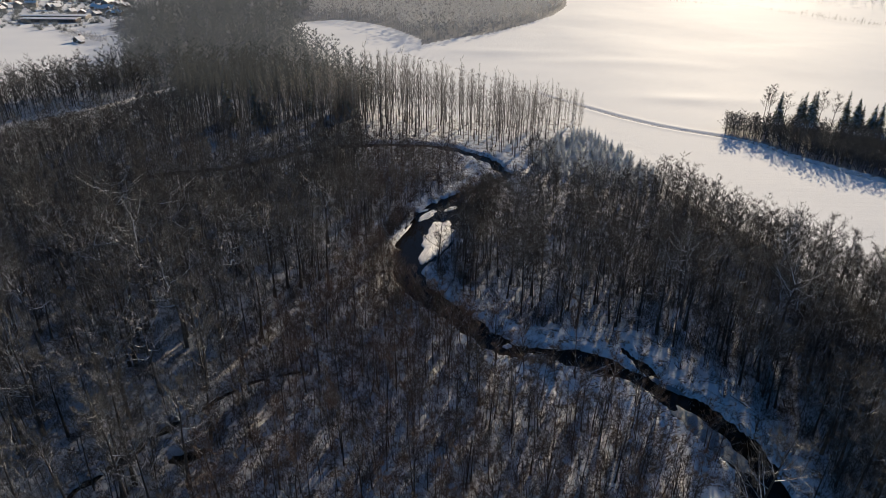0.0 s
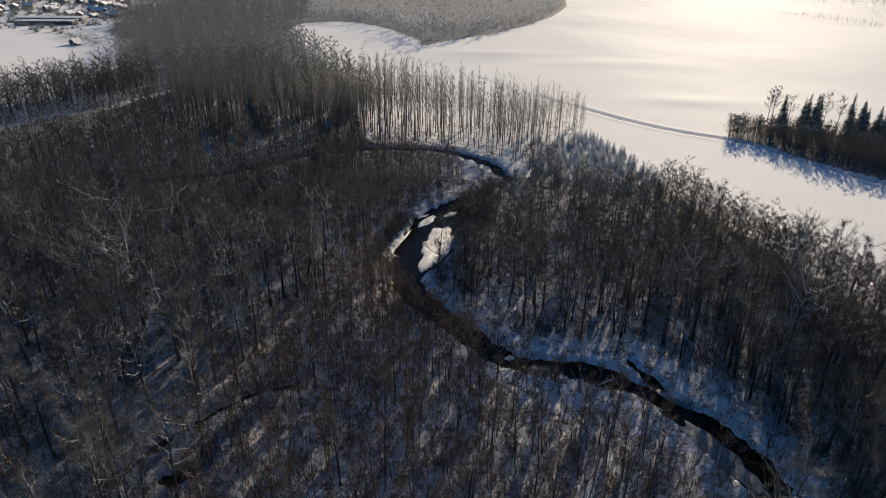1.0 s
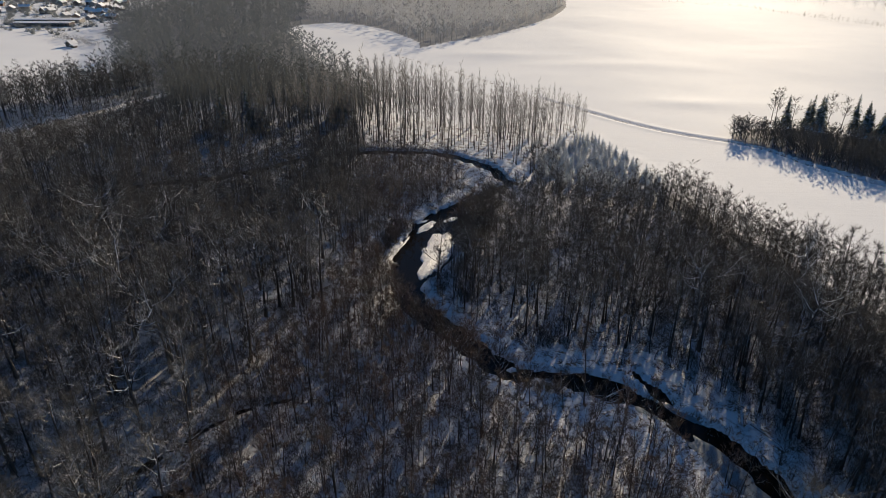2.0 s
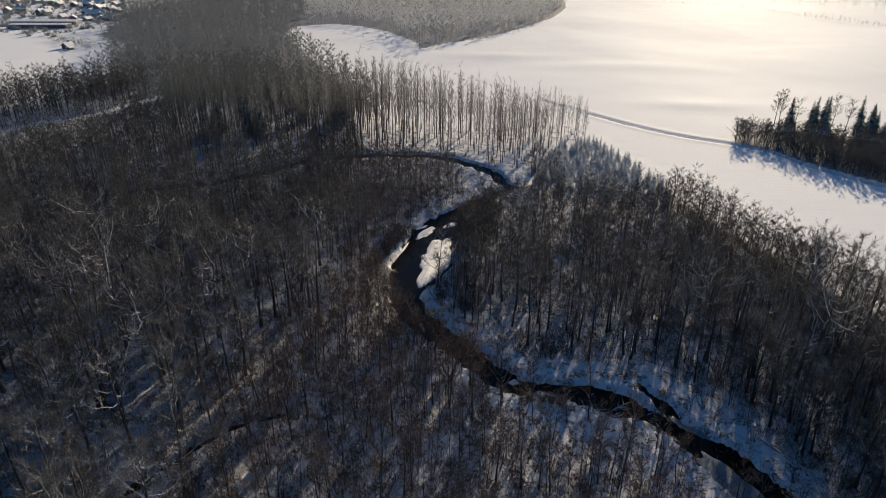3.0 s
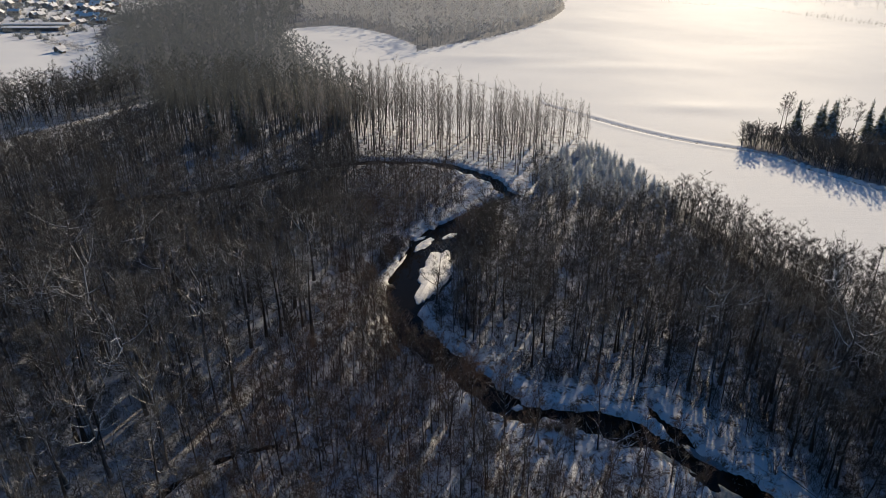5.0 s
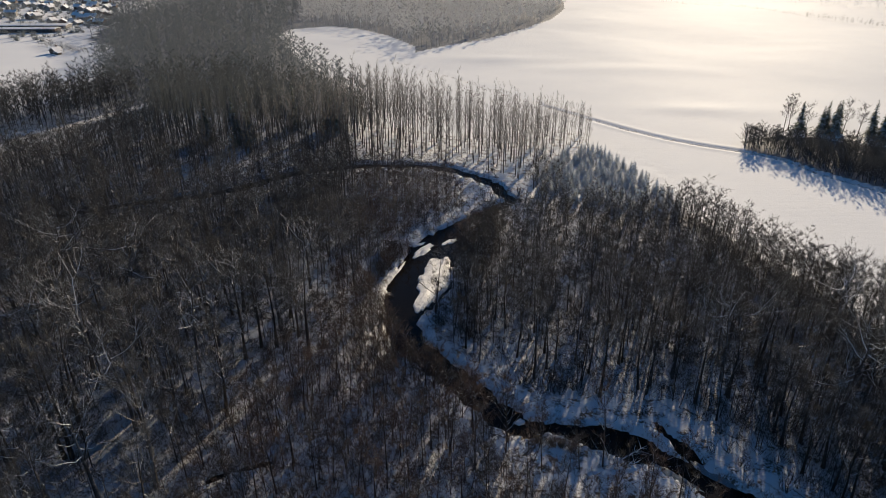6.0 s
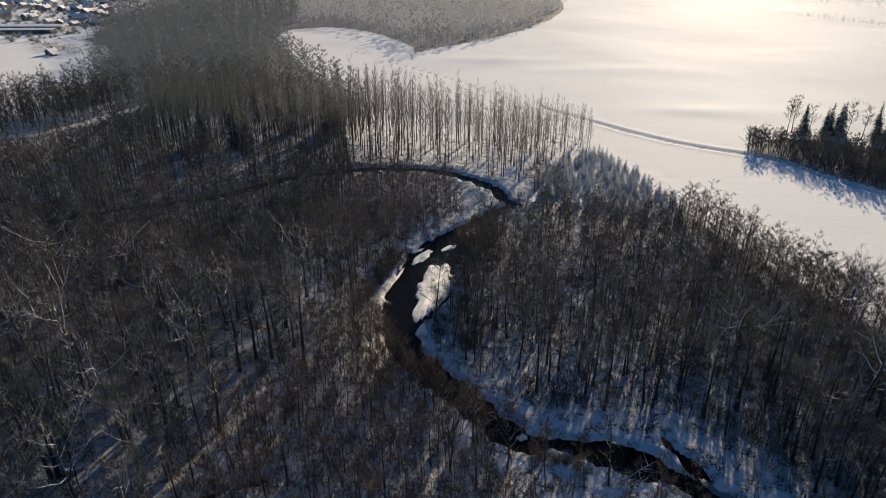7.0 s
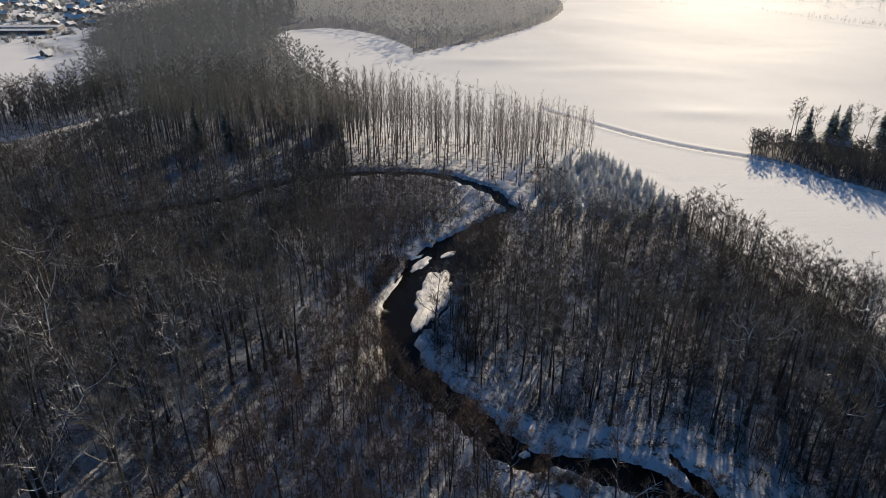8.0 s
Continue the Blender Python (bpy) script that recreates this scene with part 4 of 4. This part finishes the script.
for s in (-1, 1):
    for k in range(2):
        o = (bl[:, 2] / 2 + np.abs(g.normal(size=len(bl))) * 0.7 + 0.3)[:, None] * s
        pts.append(bl[:, :2] + np.stack([-bd[:, 1], bd[:, 0]], 1) * o + g.normal(size=(len(bl), 2)) * 0.6)
pts = np.concatenate(pts)
scattered("bank_reeds", tufts, grounded(pts[:, 0], pts[:, 1]), GRASS, "dry reeds and grass on the stream's banks", "grass", rng, (0.4, 1.2))


def fallen(x, y, turn, length, radius, seed, z=None):
    """A fallen tree lying over the bank, with stubs of branches."""
    g = np.random.default_rng(seed)
    p = bent(g, np.array([0, 0, 0]), np.array([length, 0, 0.25]), 0.18, 6)
    ob = new("fallen_tree", mesh_of("fallen_tree", *tube(p, radius * np.linspace(1, 0.25, 6), 6), SNOWY_BARK if radius < 0.12 else BARK_DARK, smooth=True))
    for k in range(10):
        s = g.uniform(0.35, 0.98)
        b = p[int(s * 5)]
        e = b + np.array([g.uniform(0.4, 1.6), g.normal() * 1.2, abs(g.normal()) * 0.7])
        part_of("branch", mesh_of("branch", *tube(bent(g, b, e, 0.1, 4), radius * 0.45 * np.array([1, 0.7, 0.4, 0.1]), 4), SNOWY_BARK), ob)
    ob.matrix_world = pose(x, y, (at(x, y) if z is None else z) + radius * 0.6, 0, 0, turn)
    return tagged(ob, "fallen snow-dusted tree lying across the bank", "fallen tree")


for k, (x, y, a, ln, r) in enumerate([(41.5, 73.5, 300, 8, 0.14), (43.2, 66, 285, 7, 0.1), (44.5, 60, 280, 8, 0.1), (22, 78, 30, 5, 0.09), (35, 81, 250, 6, 0.1),
                                      (20.5, 84.8, 300, 4, 0.07), (8.5, 183.5, 100, 6, 0.1), (-30, 66, 40, 8, 0.15), (17, 75.2, 20, 5, 0.1), (18, 76.2, 40, 4.5, 0.08), (20.5, 76.4, 15, 4, 0.08), (23, 78.2, 320, 3.5, 0.07), (27, 80.5, 300, 4, 0.06), (-9, 98, 110, 6, 0.14),
                                      (18, 161, 200, 5, 0.1), (5, 131, 240, 6, 0.1)]):
    fallen(x, y, a, ln, r, 600 + k)


def sedge(x, y, turn, size, seed):
    """A clump of long sedge blades that hang over the water."""
    g = np.random.default_rng(seed)
    blades = []
    for k in range(70):
        a, r = g.normal() * 0.9, g.uniform(0.8, 1.5) * size
        p = np.array([[0, 0, 0], [math.cos(a) * r * 0.35, math.sin(a) * r * 0.35, r * 0.45], [math.cos(a) * r * 0.8, math.sin(a) * r * 0.8, r * 0.35], [math.cos(a) * r, math.sin(a) * r, 0.0]])
        blades.append(tube(p + np.append(g.normal(size=2) * 0.2, 0), 0.02 * np.array([1, 0.9, 0.6, 0.1]), 3))
    ob = new("sedge_clump", mesh_of("sedge_clump", *joined(blades), GRASS))
    ob.matrix_world = pose(x, y, at(x, y, 0.03), 0, 0, turn)
    return tagged(ob, "clump of pale dry sedge hanging over the water", "sedge")


for k, (x, y, a, s) in enumerate([(15.2, 80.4, 60, 1.6), (14.2, 80.6, 100, 1.4), (16.4, 79.9, 40, 1.4), (35.4, 72.2, 40, 1.2), (4.5, 88.2, 30, 1.3), (-10.2, 119, 0, 1.3), (12.2, 81.2, 70, 1.1), (8.6, 152.5, 120, 1.2), (19.2, 163, 200, 1.2)]):
    sedge(x, y, a, s, 650 + k)
spur_snow = [(-22, 186), (-5, 186.2), (8, 177), (12, 168), (9, 160), (4, 153), (3, 160), (2, 171), (-8, 180)]
x, y = spread(spur_snow, 0.9, 67, lambda x, y: line_gap(x, y, STREAM_LINE) > 0.3)
scattered("spur_reeds", tufts, grounded(x, y), GRASS, "dry reeds sticking out of the snow in the bend", "grass", rng, (0.3, 0.9))


# ---------------------------------------------------------------- the edge of the town
def gable_house(name, x, y, turn, w, d, h, rise, wall, label, chimney=True, windows=3):
    """A small house: walls, a roof with eaves under snow, chimney and windows."""
    base = tagged(new(name), label, "house", "houses at the edge of the town")
    bm = bmesh.new()
    vs = [bm.verts.new(c) for c in ((-w / 2, -d / 2, -0.5), (w / 2, -d / 2, -0.5), (w / 2, d / 2, -0.5), (-w / 2, d / 2, -0.5),
                                    (-w / 2, -d / 2, h), (w / 2, -d / 2, h), (w / 2, d / 2, h), (-w / 2, d / 2, h), (-w / 2, 0, h + rise), (w / 2, 0, h + rise))]
    for f in ((0, 1, 5, 4), (2, 3, 7, 6), (1, 2, 6, 9, 5), (3, 0, 4, 8, 7)):
        bm.faces.new([vs[i] for i in f])
    part("wall", bm, wall, base)
    bm = bmesh.new()
    o, t = 0.5, 0.28
    k = rise / (d / 2)
    for s in (-1, 1):
        lo = [(-w / 2 - o, s * (d / 2 + o), h - o * k), (w / 2 + o, s * (d / 2 + o), h - o * k), (w / 2 + o, 0, h + rise), (-w / 2 - o, 0, h + rise)]
        a = [bm.verts.new((px, py, pz + 0.02)) for px, py, pz in lo]
        b = [bm.verts.new((px, py, pz + t)) for px, py, pz in lo]
        for f in ((a[0], a[1], a[2], a[3]), (b[0], b[1], b[2], b[3]), (a[0], a[1], b[1], b[0]), (a[1], a[2], b[2], b[1]), (a[3], a[0], b[0], b[3])):
            bm.faces.new(f)
    bmesh.ops.recalc_face_normals(bm, faces=bm.faces)
    part("roof", bm, ROOF_SNOW, base, "snow-covered gable roof")
    if chimney:
        bm = bmesh.new()
        box(bm, w * 0.15, w * 0.15 + 0.7, -0.35, 0.35, h + rise - 0.6, h + rise + 1.0, 0.05)
        part("chimney", bm, BRICK, base)
    for i in range(windows):
        bm = bmesh.new()
        c = -w / 2 + w * (i + 0.5) / windows
        box(bm, c - 0.5, c + 0.5, -d / 2 - 0.05, -d / 2 + 0.05, h * 0.35, h * 0.35 + 1.2, 0.02)
        part("window", bm, GLASS, base)
    base.matrix_world = pose(x, y, at(x, y), 0, 0, turn)
    return base


gable_house("cottage", -204, 370.5, 72, 4.4, 3.6, 1.7, 1.5, BOARD, "small wooden cottage with snowy roof in a field")
gable_house("shed", -200.6, 366.4, 75, 2.6, 2.0, 1.2, 0.5, BOARD, "low wooden shed with snow on its roof", False, 0)
gable_house("barn", -264, 459, 3, 42, 9, 2.6, 0.5, PLASTER, "long low barn with a snow-covered roof", False, 9)
gable_house("barn", -257, 440, 3, 34, 7.5, 2.4, 0.45, BRICK, "long low brick barn with a snow-covered roof", False, 8)
g = np.random.default_rng(9)
for k in range(120):
    x, y = -g.uniform(215, 440), g.uniform(478, 680)
    if inside(np.array([x]), np.array([y]), WOOD)[0] or (-292 < x < -232 and 428 < y < 472):
        continue
    gable_house("house", x, y, g.choice((0, 90)) + g.normal() * 12, g.uniform(5, 7.5), g.uniform(3.8, 5), g.uniform(1.8, 2.8), g.uniform(1.1, 1.8),
                PLASTER if k % 3 else BRICK, "distant plastered house with a snow-covered roof" if k % 3 else "distant brick house with a snow-covered roof")
# garden trees of the town and the tree row on the far field
x, y = spread([(-420, 420), (-225, 400), (-215, 480), (-275, 590), (-300, 700), (-450, 700)], 8, 47)
near = (np.abs(x) < 40 + 0.75 * y)
scattered("garden_trees", [tuft(710 + k, 60, 3.6, 0.12, 0.5) for k in range(4)], grounded(x[near], y[near]), FAR_TWIG, "leafless garden trees between the houses", "trees", rng, (0.7, 1.5))
fr = curve_points([(200, 648), (251, 598), (282, 532), (310, 479)], 1.3)
fr = fr + g.normal(size=fr.shape) * 0.8
scattered("hedge", low, grounded(fr[:, 0], fr[:, 1]), TWIG_BROWN, "thin leafless hedge across the far field", "hedge", rng, (0.2, 0.4), lambda x, y: 1.0 if y > 540 else 1.8)
# the grove's pale twig colour stands in for haze
x, y = spread([(300, 700), (318, 640), (350, 600), (375, 560), (460, 560), (460, 720)], 11, 48)
scattered("far_grove", farthest, grounded(x, y), HAZE_TWIG, "far grove paled with haze colour beyond the snowy field", "trees", rng, (0.6, 1.0))
x, y = spread([(-228, 392), (-190, 366), (-186, 372), (-224, 398)], 1.6, 49)
scattered("garden_brush", low, grounded(x, y), TWIG_GREY, "brush round the cottage", "bushes", rng, (0.3, 0.6))
